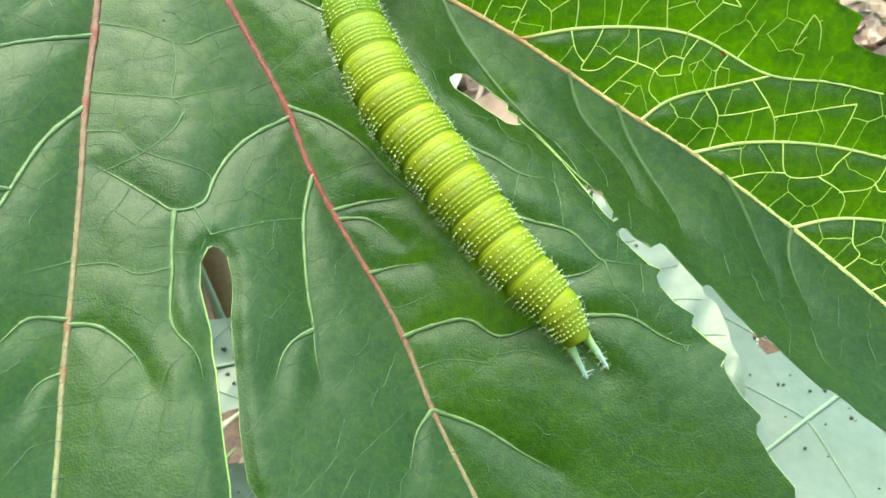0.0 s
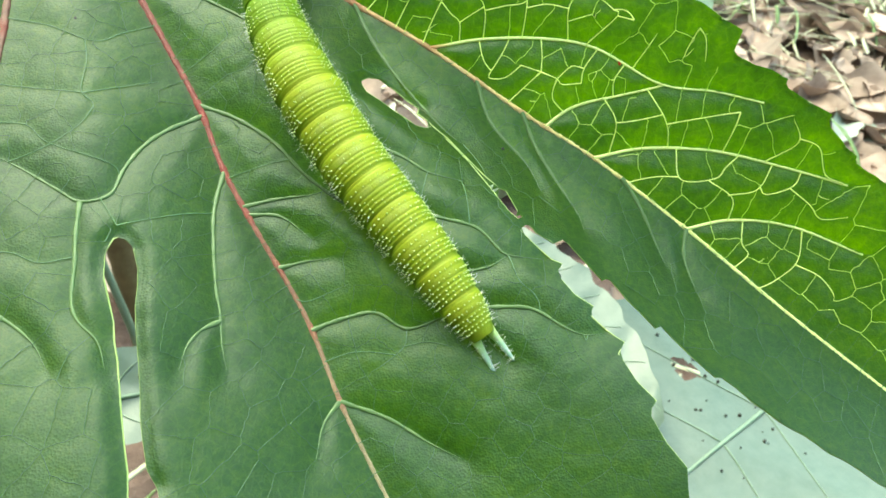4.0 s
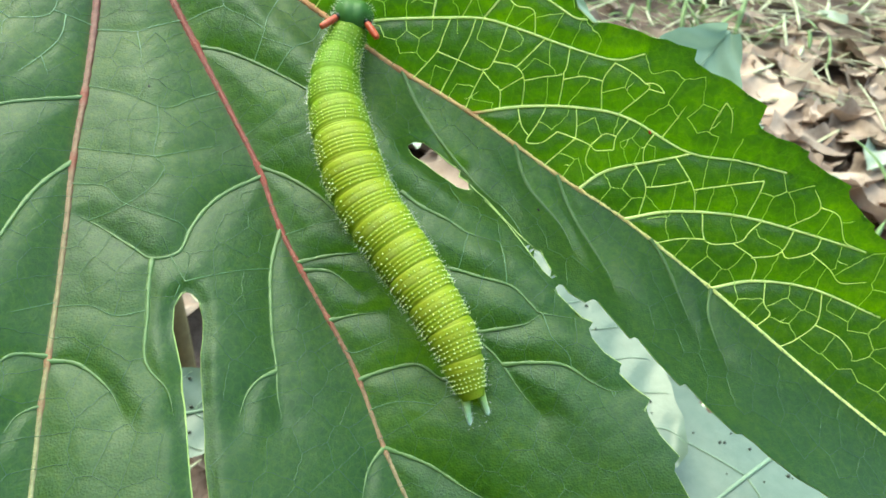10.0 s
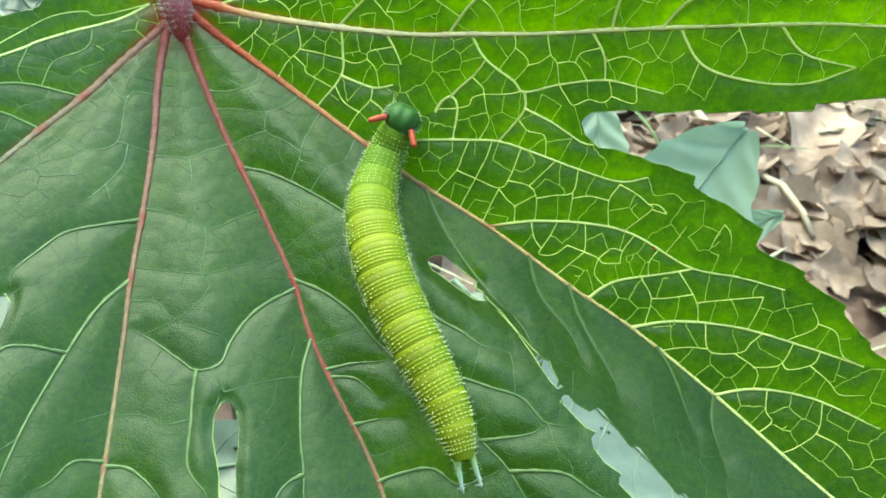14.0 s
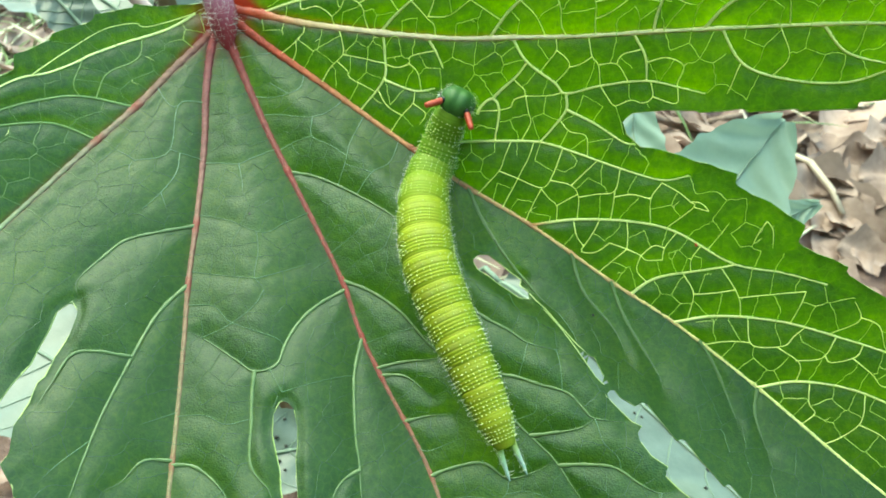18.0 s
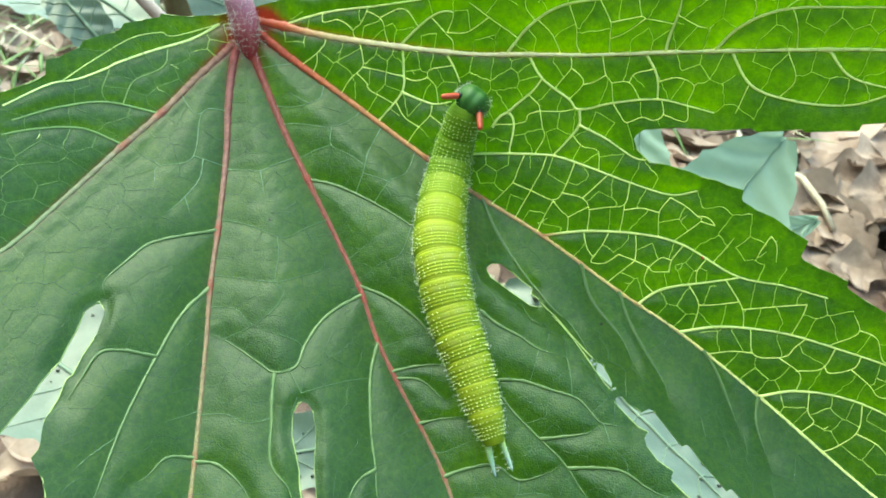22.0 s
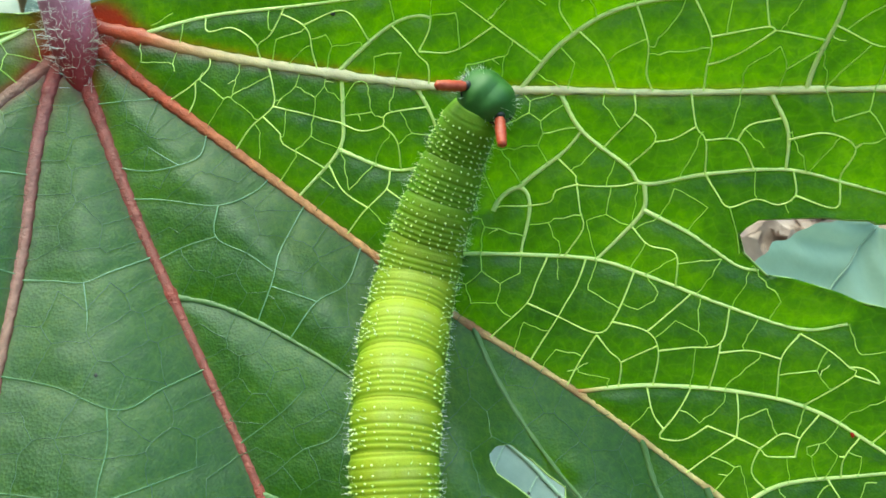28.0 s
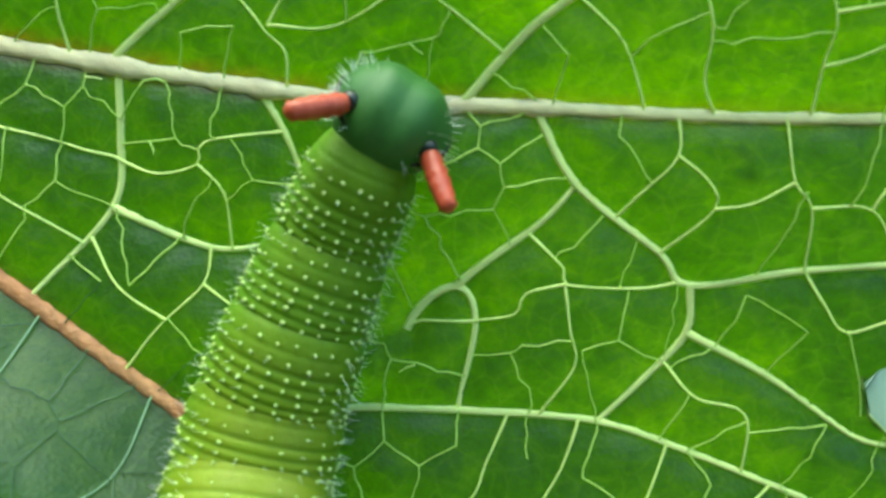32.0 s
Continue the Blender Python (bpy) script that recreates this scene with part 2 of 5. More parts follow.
def smooth_line(points, step):
    """A Catmull-Rom line through the points, sampled at about the step."""
    p = np.asarray(points, float)
    if len(p) < 3:
        m = max(2, int(np.linalg.norm(p[-1] - p[0]) / step) + 1)
        return p[0] + (p[-1] - p[0]) * np.linspace(0, 1, m)[:, None]
    q = np.vstack([2 * p[0] - p[1], p, 2 * p[-1] - p[-2]])
    out = []
    for i in range(1, len(q) - 2):
        m = max(2, int(np.linalg.norm(q[i + 1] - q[i]) / step) + 1)
        t = np.linspace(0, 1, m, endpoint=False)[:, None]
        out.append(0.5 * (2 * q[i] + (q[i + 1] - q[i - 1]) * t + (2 * q[i - 1] - 5 * q[i] + 4 * q[i + 1] - q[i + 2]) * t ** 2 + (3 * q[i] - q[i - 1] - 3 * q[i + 1] + q[i + 2]) * t ** 3))
    return np.vstack(out + [p[-1:]])


def ball(rx, ry, rz, nu=16, nv=10):
    v, f = [(0, 0, rz)], []
    for i in range(1, nv):
        b = math.pi * i / nv
        for j in range(nu):
            a = 2 * math.pi * j / nu
            v.append((rx * math.sin(b) * math.cos(a), ry * math.sin(b) * math.sin(a), rz * math.cos(b)))
    v.append((0, 0, -rz))
    for j in range(nu):
        k = (j + 1) % nu
        f.append((0, 1 + j, 1 + k))
        f.append((len(v) - 1, 1 + (nv - 2) * nu + k, 1 + (nv - 2) * nu + j))
        for i in range(nv - 2):
            a, b = 1 + i * nu, 1 + (i + 1) * nu
            f.append((a + j, b + j, b + k, a + k))
    return np.array(v), f


# ---- the big leaf's form ----
HUB = (-24.7, 26.2, -9.0)
# how steeply the blade rises from the hub, by the way round it (degrees): ribs lie in the valleys
RISE_AT = [-260, -225, -205, -185, -170, -155, -140, -126, -110, -98, -91, -78, -65, -50, -45.5, -43.8, -36, -27.7, -23.5, -18, -13.5, -8, 5, 40, 100]
RISE = [0.6, 1.4, 1.7, 1.65, 1.5, 1.32, 1.12, 0.94, 0.9, 0.78, 0.62, 0.6, 0.365, 0.38, 0.37, 0.26, 0.165, 0.25, 0.3, 0.355, 0.43, 0.5, 0.72, 0.85, 0.7]
_a = np.arange(-280, 120, 0.5)
_v = np.interp(_a, RISE_AT, RISE)
_k = np.exp(-(np.arange(-12, 13) * 0.5 / 2.2) ** 2 / 2)
RISE_AT, RISE = _a[12:-12], np.convolve(_v, _k / _k.sum(), "valid")


def rise(x, y):
    dx, dy = np.asarray(x) - HUB[0], np.asarray(y) - HUB[1]
    r = np.hypot(dx, dy)
    a = np.degrees(np.arctan2(dy, dx))
    a = np.where(a > 100, a - 360, a)
    return HUB[2] + np.interp(a, RISE_AT, RISE) * r * r / (r + 25)


VEINS, OUTLINE = [], []


def vein(name, *points):
    VEINS.append((name, smooth_line(points, 0.35)))


def edge(*points):
    OUTLINE.extend(points)


vein("rib_left", (-24.5, 26), (-29.6, 20.2), (-32.9, 15.5), (-36.7, 10.4), (-40.4, 4.8), (-42.9, 1), (-44.7, -1), (-50.8, -6.3), (-57.5, -10.8))
vein("rib_lower_left", (-24.5, 26), (-25.7, 23), (-26.1, 17.6), (-25.8, 10.9), (-25.7, 1.9), (-25.7, -3.9), (-25.3, -10.5), (-24.9, -18.6), (-24.7, -23.6), (-24.3, -28.7), (-23.5, -40), (-22, -52))
vein("rib_lower", (-24.4, 26), (-23.2, 22.2), (-19.7, 14), (-16.7, 8.1), (-13, 1.1), (-10.1, -4.6), (-8.2, -9.7), (-5.8, -14.4), (-1.5, -22.1), (1.2, -28.9), (3.3, -33.4), (8, -43), (13, -54))
vein("rib_right", (-24, 26.7), (-19.3, 22.9), (-12.7, 18), (-6.3, 13.1), (-2.2, 10), (2.7, 6.3), (10.5, 1.3), (19.3, -5.3), (25.2, -9.4), (33.3, -16.2), (42.2, -24.4), (51, -32), (58, -38))
vein("rib_upper", (-23.6, 27.4), (-20, 26.5), (-14.8, 25.1), (-6.1, 23.2), (2.2, 21.6), (8.7, 20.9), (14.8, 20.2), (22.6, 19.6), (30.9, 18.8), (37.9, 18), (43.1, 17.1), (54.8, 15.5), (71, 16.9))
vein("side_vein", (-2.3, 10.4), (0.7, 10.8), (3.7, 10.8), (7.4, 10.6), (11.4, 10.2), (14.7, 9), (19.4, 7), (23.4, 5.6), (25.9, 5.9))
vein("side_vein", (10.5, 1.3), (15.3, 1.8), (20.9, 1.4), (25.1, 0.2), (30.4, -3.1), (34.9, -4.1), (38.7, -5.3))
vein("side_vein", (20.8, -6.2), (23.5, -4.6), (27.6, -3.9), (30.5, -3.6))
vein("side_vein", (25.2, -9.4), (29.6, -8.7), (35.3, -9.2), (41.3, -11), (46, -12.7))
vein("side_vein", (33.3, -16.2), (37.3, -15.5), (42.2, -16.2), (48.1, -18.9))
vein("side_vein", (-5.8, 23.4), (-4.1, 24.6), (-1.9, 26), (0.6, 27))
vein("side_vein", (6.1, 21.7), (8.6, 24), (12.1, 25.2), (18.8, 24.9), (23.9, 24.9))
vein("side_vein", (21.5, 19.7), (21.7, 21.1), (22.3, 23.2), (22.4, 24.1))
vein("side_vein", (25.8, 19.7), (27.6, 21.3), (30.7, 22.1), (35.8, 21.6), (39.3, 21.3))
vein("side_vein", (8.5, 20.8), (10, 18.3), (12.8, 16), (13.9, 14.9), (17.3, 15.3), (21.3, 15.3), (24.5, 14.3), (26.5, 13.6))
vein("side_vein", (13.9, 14.9), (14, 13.3), (12.7, 11.6), (11.4, 10.2))
vein("side_vein", (14, 13.3), (16.8, 11.7), (19.5, 9.7), (20.8, 9.3))
vein("side_vein", (19.8, 19.6), (21, 17.6), (21.4, 15.3))
vein("side_vein", (27, 19.1), (29.3, 15.8), (33, 14.1), (37.4, 13.3), (40.9, 14))
vein("side_vein", (34.9, 18.3), (37, 15.8), (40.8, 14.3))
vein("side_vein", (-0.5, 22.1), (0.6, 20), (1.1, 18.7))
vein("side_vein", (-5.6, 23), (-5.4, 20.6), (-5.6, 18.1), (-8.4, 15.1))
vein("side_vein", (-5.6, 18.1), (-2.1, 16.6), (0.2, 16.7))
vein("side_vein", (-19.9, 26.9), (-14.6, 27.6), (-8.7, 27.6), (-3.2, 27.6))
vein("side_vein", (3.9, 15.4), (6.3, 15.3), (7.1, 13.8), (6.6, 11))
vein("side_vein", (6.3, 15.3), (8.8, 17), (10, 18.3))
vein("side_vein", (3.4, 5.1), (5.3, 1.5), (7.9, -2.6), (11, -6.5), (12.8, -8.1))
vein("side_vein", (14.8, -2), (15.8, -6), (18.7, -9.9), (19.7, -12.4))
vein("side_vein", (18.6, -5.4), (20.2, -9.3), (22.8, -14.3), (23.2, -16))
vein("side_vein", (28, -11), (29.5, -15.1), (30.6, -19.2))
vein("side_vein", (33.3, -16.2), (32.7, -18.8), (33.2, -22.1))
vein("side_vein", (-16.2, 8), (-13.1, 7.2), (-9, 5.2), (-5, 2.8), (-2.1, 0.5))
vein("side_vein", (-10.1, -4.3), (-7, -5.5), (-3.8, -7.7), (-1.3, -10.5), (1.1, -12.5), (4.4, -14.8), (6.4, -17.1), (8.9, -19.5), (11.1, -21.6), (12.9, -24.3), (14.4, -26.1))
vein("side_vein", (-8.8, -10.7), (-8.9, -13.6), (-8.6, -16.4), (-8.2, -19.6), (-7.8, -21.6), (-7.5, -24.1), (-7.1, -25.7))
vein("side_vein", (3.8, -13.6), (7.1, -13.7), (10, -14.6), (12.8, -15.5), (14.4, -17.2), (15.2, -17.8), (18.3, -18.3))
vein("side_vein", (8.9, -19.6), (10.9, -19.2), (13.5, -18.7), (15.2, -17.8))
vein("side_vein", (11, -22.4), (13.6, -22), (16.6, -22.1), (18.9, -23.5), (20.5, -24.2), (22.1, -24.2))
vein("side_vein", (-0.9, -23.6), (0.9, -22.9), (4.2, -22.2), (6.7, -23.5), (9.6, -22.6), (11.1, -21.6))
vein("side_vein", (-11.1, -5.8), (-13.1, -6.9), (-14.5, -8.3), (-15.5, -10.3), (-16.1, -12.2), (-18.1, -12.7), (-19.7, -11.8), (-22.9, -9.8), (-25.1, -8.6))
vein("side_vein", (-18.1, -12.7), (-18.1, -15.1), (-17.9, -17.2), (-17.6, -20.7), (-15.7, -22.8), (-15, -24.6))
vein("side_vein", (-3.5, -18.6), (-1.4, -18), (1, -17.7))
vein("side_vein", (-5.4, -13.9), (-3.2, -14.2), (-0.8, -16.1))
vein("side_vein", (-5.7, -13), (-2.6, -12.6), (-0.1, -12.8))
vein("side_vein", (-24.5, -20.5), (-22.6, -20.8), (-20.1, -22.6), (-18.8, -24.5))
vein("side_vein", (-26.3, -4.1), (-28, -6.7), (-29.3, -10.7), (-30.7, -15.6), (-31.3, -18.8), (-31.7, -21.5), (-32, -22.8))
vein("side_vein", (-25.9, 1.7), (-28.5, 1.3), (-31.6, 0.5), (-33.4, -1.3), (-34.9, -3.3), (-34.6, -4.7))
vein("side_vein", (-30, -10.6), (-32.2, -9.9), (-34, -10.1), (-34.9, -12.3), (-35.6, -14.1))
vein("side_vein", (-24.8, -20.3), (-27.1, -19.8), (-28.4, -21.1), (-29.5, -21.5))
vein("side_vein", (-7.8, -22.1), (-9.1, -22.7), (-9.9, -23.7), (-10.3, -25.2))
vein("side_vein", (3.1, -6.8), (4.9, -8.2), (7.3, -9.5), (9, -10.7), (11.6, -11.5))
vein("side_vein", (-36.8, 11.6), (-39.1, 12.7), (-40.9, 12.8), (-43.4, 12.2), (-45.3, 11.4))
vein("side_vein", (-26.9, 26.5), (-30.2, 24.5), (-34.1, 22.6), (-37.1, 20.7), (-38, 19.9), (-40.3, 18.2), (-42.4, 17.2), (-45.4, 14.4))
vein("side_vein", (1.2, -28.9), (-0.1, -30.3), (-0.7, -32.5))
vein("side_vein", (1.2, -28.9), (4.9, -30.3), (8.1, -32.2), (10.4, -33.3))
vein("side_vein", (-25.2, -23.5), (-26.1, -24.1), (-26.6, -25.1))
vein("side_vein", (-33.1, 15.1), (-37.8, 16), (-41.5, 14.9), (-44.7, 13))
vein("cross_vein", (-14.9, 25), (-14.8, 24), (-15.9, 23), (-17.3, 22.4))
vein("cross_vein", (-15.9, 23), (-15.7, 22), (-15.9, 21.2))
vein("cross_vein", (-10.8, 23.6), (-10.3, 22.2), (-10.2, 21), (-11.6, 19.9), (-12.6, 18.5))
vein("cross_vein", (-10.2, 21), (-7.6, 20.4), (-6.6, 20.1), (-5.6, 19.9))
vein("cross_vein", (-5.6, 19.9), (-4.1, 19.2), (-2.7, 19.4), (-2.5, 20.1), (0.1, 20.3))
vein("cross_vein", (-10.8, 20.5), (-9.7, 19.3), (-9.6, 18.7), (-7.2, 17.6))
vein("cross_vein", (-2.1, 16.6), (-2.3, 15.3), (-3.6, 14), (-4.4, 12.8))
vein("cross_vein", (-2.7, 19.4), (-1.7, 18.5), (-1.3, 17))
vein("cross_vein", (-2.1, 14.9), (-0.9, 13.9), (-1.7, 12.8))
vein("cross_vein", (-5.6, 16.4), (-5.1, 15), (-3.6, 14))
vein("cross_vein", (-9.5, 27.8), (-9.8, 27), (-10.4, 25.9), (-11.3, 25.3), (-11, 24.3))
vein("cross_vein", (-11.3, 25.3), (-12, 26), (-13.2, 26.6), (-14.9, 26.5), (-15.1, 27.6))
vein("cross_vein", (-9.5, 27.2), (-7.8, 26.3), (-7.4, 25.3), (-7, 24.6))
vein("cross_vein", (-7.8, 26.3), (-5.3, 27), (-3.7, 25.3))
vein("cross_vein", (-2.2, 25.6), (-0.4, 23.9), (0.4, 23.4), (0.6, 22.5))
vein("cross_vein", (-0.4, 23.9), (0.2, 25.1), (0.3, 25.9))
vein("cross_vein", (-0.4, 23.9), (1.8, 23.7), (4.1, 24.8))
vein("cross_vein", (2, 26.5), (4.1, 24.8), (5.3, 23.9), (6.7, 22.9))
vein("cross_vein", (7.8, 26.1), (7.9, 25.2), (8.7, 24.1), (8.9, 23.7))
vein("cross_vein", (10.4, 25.7), (11.1, 24.5))
vein("cross_vein", (12.3, 24.3), (13, 22.6), (13.1, 21.4), (13.6, 20.6))
vein("cross_vein", (15.1, 24.5), (16.2, 22.7), (16.3, 21.5), (16.5, 20.3))
vein("cross_vein", (16.2, 22.7), (18.9, 23), (19.2, 22.8), (21.8, 22.2))
vein("cross_vein", (16.3, 21.5), (18.8, 21.5))
vein("cross_vein", (18.9, 23), (18.4, 24.6))
vein("cross_vein", (10, 22.7), (10.9, 22.1), (11.7, 20.8))
vein("cross_vein", (23, 22.4), (24, 21.5), (24.7, 21.3))
vein("cross_vein", (12.8, 20.2), (12.8, 19), (11.9, 18.1), (11.3, 17.5))
vein("cross_vein", (12.8, 19), (13.7, 18.2), (14.1, 17.3), (13, 16))
vein("cross_vein", (14.1, 17.3), (15, 17.4), (16, 18))
vein("cross_vein", (15.7, 19.9), (16.1, 18), (16.7, 17.3), (17, 15.6))
vein("cross_vein", (16.7, 17.3), (18.4, 17.1), (19.6, 15.4))
vein("cross_vein", (18.4, 17.1), (18.7, 17.8), (19.8, 17.7))
vein("cross_vein", (21.2, 16.9), (22.8, 17.1), (24.3, 16.2), (24, 14.8), (24.1, 14.2))
vein("cross_vein", (24.3, 16.2), (25.4, 17.1))
vein("cross_vein", (17.1, 15.3), (17.8, 14.1), (18.5, 13.2), (19.9, 13.6), (21, 13.2), (21.8, 13.7), (21.5, 15.2))
vein("cross_vein", (21.8, 13.7), (24, 12.9), (24.1, 14.2))
vein("cross_vein", (8.3, 17), (9.6, 15.6), (9.8, 15), (12.2, 14.7), (13.6, 14.8))
vein("cross_vein", (9.8, 15), (8.6, 14.7), (8.3, 14), (6.9, 13.8))
vein("cross_vein", (9.8, 15), (10.1, 13.4), (10.4, 12.4), (9.5, 11))
vein("cross_vein", (6.9, 13.8), (5.1, 13.7), (4.4, 13.2))
vein("cross_vein", (8.3, 10.4), (7.6, 8.7), (7.1, 7.4), (5, 5.3))
vein("cross_vein", (7.1, 7.4), (9.1, 6.4), (11.5, 5.2), (12.5, 6.2), (13.5, 8.9))
vein("cross_vein", (10.6, 9.8), (10.1, 8.3), (9.6, 7.4), (9.1, 6.4), (8.5, 5.3), (8.1, 4.5))
vein("cross_vein", (11.5, 5.2), (10.5, 3.3), (9.9, 2))
vein("cross_vein", (12.5, 6.2), (14.6, 5.5), (15.4, 4.2), (15.4, 1.9))
vein("cross_vein", (14.6, 5.5), (15.7, 6.4), (16.8, 7.2))
vein("cross_vein", (15.4, 4.2), (17.1, 4.4), (18.9, 4.6), (19.4, 6.8))
vein("cross_vein", (18.9, 4.6), (18.9, 4), (18.8, 1.6))
vein("cross_vein", (18.9, 4), (20.6, 4.2), (22.4, 3.7))
vein("cross_vein", (23.5, 5.2), (22.4, 3.7), (22.5, 1.3))
vein("cross_vein", (23.4, 5.3), (24.9, 4.3), (26, 3.2), (26.3, 2.7), (23.9, 0.6))
vein("cross_vein", (26, 3.2), (28.2, 3.6))
vein("cross_vein", (26.3, 2.7), (28.4, 2))
vein("cross_vein", (11.5, 5.2), (12.4, 4.1), (13.2, 3.4), (13.3, 1.8))
vein("cross_vein", (13.2, 3.4), (14.7, 4.2))
vein("cross_vein", (13.5, 12), (14.4, 10.9), (15.9, 10.5), (16.1, 8.6))
vein("cross_vein", (20.4, 1.1), (20.4, -0.3), (20.3, -1.5))
vein("cross_vein", (15.1, 1), (15.3, -0.2), (16, -1.1))
vein("cross_vein", (16, -1.1), (17, 0.3), (17.5, 1.1))
vein("cross_vein", (16, -1.1), (15.8, -1.7), (17.2, -1.8), (18.6, -0.8))
vein("cross_vein", (18.6, -0.8), (20.3, -1.5))
vein("cross_vein", (20.3, -1.5), (18.9, -2.8), (17.9, -3.8))
vein("cross_vein", (20.3, -1.5), (21.7, -2.2), (22.2, -2.7), (23.8, -2.7))
vein("cross_vein", (24.8, -0.1), (23.9, -1.5), (23.8, -2.7))
vein("cross_vein", (21.7, -2.2), (21.3, -3.7), (22.2, -4.7))
vein("cross_vein", (27.2, -1.5), (26.5, -2.7), (26.7, -4.2))
vein("cross_vein", (26.5, -2.7), (25.3, -2.4))
vein("cross_vein", (24, -1.5), (22.9, -1.2), (21.6, -2.2))
vein("cross_vein", (29.6, -3.8), (31.2, -6.7), (31.6, -8.6))
vein("cross_vein", (31.2, -6.7), (33.4, -6.3), (36.1, -5.7))
vein("cross_vein", (25.9, -4.7), (26.9, -6.4), (26.4, -8.7))
vein("cross_vein", (26.9, -6.4), (29.5, -6.4))
vein("cross_vein", (32.2, -9.3), (32.6, -11.9), (35.4, -11.8), (36.2, -10.8), (37.2, -9.8))
vein("cross_vein", (39.9, -10.7), (39, -12.6), (37.1, -12.4))
vein("cross_vein", (39, -12.6), (39.6, -13.3), (41.7, -12.9), (42.3, -11.9))
vein("cross_vein", (41.7, -12.9), (43.3, -14.4), (44.3, -15.6), (46.2, -15.5))
vein("cross_vein", (36.9, -6), (36.1, -9.2))
vein("cross_vein", (40.9, -6.9), (41.6, -8.7), (39.6, -9.7))
vein("cross_vein", (32.8, 1.6), (33.4, 0.3), (33.6, -1.6))
vein("cross_vein", (29.6, 1), (28.6, -0.9))
vein("cross_vein", (30.6, 22.9), (32.1, 23.3), (33.7, 23.3))
vein("cross_vein", (39.4, 20.9), (41.3, 19), (40.6, 17.5))
vein("cross_vein", (31.4, 21.6), (32.5, 20.2))
vein("cross_vein", (26.6, 24.9), (28.2, 23), (28.2, 21.8))
vein("cross_vein", (31.5, 17.8), (32.6, 15.8), (31.7, 14.5))
vein("cross_vein", (-32.1, 21.8), (-32.6, 19.9), (-35.5, 18.1), (-36.7, 14.7))
vein("cross_vein", (-27.5, 26.7), (-32.2, 24.6), (-33.3, 24.8), (-36, 23.6), (-39.1, 20.6), (-41.6, 17.8))
vein("cross_vein", (-27, 16.1), (-29.2, 15.6), (-29.1, 10.1), (-32.2, 8.9), (-32.2, 7.2))
vein("cross_vein", (-28.1, 9.4), (-28.1, 7.3), (-29.3, 5.2), (-30.5, 3.8))
vein("cross_vein", (41.8, -8.5), (43.3, -9.2), (44.4, -11), (46.3, -11.1))
vein("cross_vein", (32.3, -11.4), (30.4, -11.3), (28.4, -11.6))
vein("cross_vein", (35.2, -12.9), (37.1, -13.5), (36.9, -14.8))
vein("cross_vein", (38.1, -15.8), (38, -17.7), (38.6, -18.6), (37.4, -19.6))
vein("cross_vein", (42.7, -17.4), (42.6, -19.7), (41, -21.1), (39.6, -21.7))
vein("cross_vein", (42.6, -19.7), (44.6, -20.8), (45.8, -22.4), (45.8, -23))
vein("cross_vein", (32.8, 1.1), (32.2, -0.1), (31.8, -1.4))
vein("cross_vein", (28, 15.2), (28.3, 14.1), (28.2, 13.3))
vein("cross_vein", (-31.8, 18.4), (-29.7, 15.6), (-28.9, 15.7))
vein("cross_vein", (-28.9, 10.4), (-26.1, 9.4))
vein("cross_vein", (-32.3, 9.5), (-34, 10.2))
vein("cross_vein", (-29.1, 5.6), (-28.3, 3.7))
vein("cross_vein", (-37.4, 19.7), (-38.2, 16.9), (-37.8, 15.3))
vein("cross_vein", (-25.2, 8.8), (-23.3, 8.8), (-21.6, 8.7), (-20.4, 9.4), (-18.3, 10.5))
vein("cross_vein", (-21.6, 8.7), (-21.1, 6.7), (-21, 5.7))
vein("cross_vein", (-24.7, 3.1), (-21.7, 2.4), (-18.5, 1), (-16.7, 2), (-14.7, 3))
vein("cross_vein", (-19.3, 0.7), (-18.8, -1.2), (-18.6, -3.7), (-17.3, -4.9), (-16.9, -6.1))
vein("cross_vein", (-25.2, -3), (-23.6, -3.2), (-18.6, -3.7))
vein("cross_vein", (-18.6, -3.7), (-16.3, -3.1), (-13.4, -2.3))
vein("cross_vein", (-17.3, -4.9), (-18.4, -6.4), (-20.7, -7.8), (-23, -8.4))
vein("cross_vein", (-24.5, -6), (-22.1, -6.3), (-20.7, -7.8), (-16.9, -9.3), (-16.3, -10.2))
vein("cross_vein", (-19.5, 14.8), (-17.4, 14.6), (-13.9, 13.9), (-11.9, 14.8), (-11, 15.8))
vein("cross_vein", (-21.2, 16.6), (-18.8, 16.4), (-16.7, 16.8), (-15.4, 17.6), (-15.1, 19.4))
vein("cross_vein", (-18.8, 18.3), (-16.7, 16.8))
vein("cross_vein", (-13.9, 13.9), (-13.9, 11.8), (-11.8, 10.7), (-10.4, 9.6))
vein("cross_vein", (-17.9, 10.2), (-15.9, 11.2), (-13.9, 11.8))
vein("cross_vein", (-8.5, 13.6), (-9.7, 10.7), (-10.1, 8.6), (-11.1, 5.9))
vein("cross_vein", (-4.1, 11.1), (-5.1, 8.6), (-7, 7.5), (-8.7, 5.2))
vein("cross_vein", (-10.1, 8.6), (-7, 7.5))
vein("cross_vein", (-11.6, -1.3), (-9, 0.6), (-7.7, 1.9))
vein("cross_vein", (-4.7, 2.1), (-5.7, -0.8), (-7.7, -1.7), (-9, -2.7))
vein("cross_vein", (-6.3, -10.2), (-4.4, -9.6), (-2.2, -9))
vein("cross_vein", (-2.7, -21.4), (-1.5, -21.4), (0.4, -20.6), (2.2, -19.8))
vein("cross_vein", (4.2, -22.2), (4.5, -20.8))
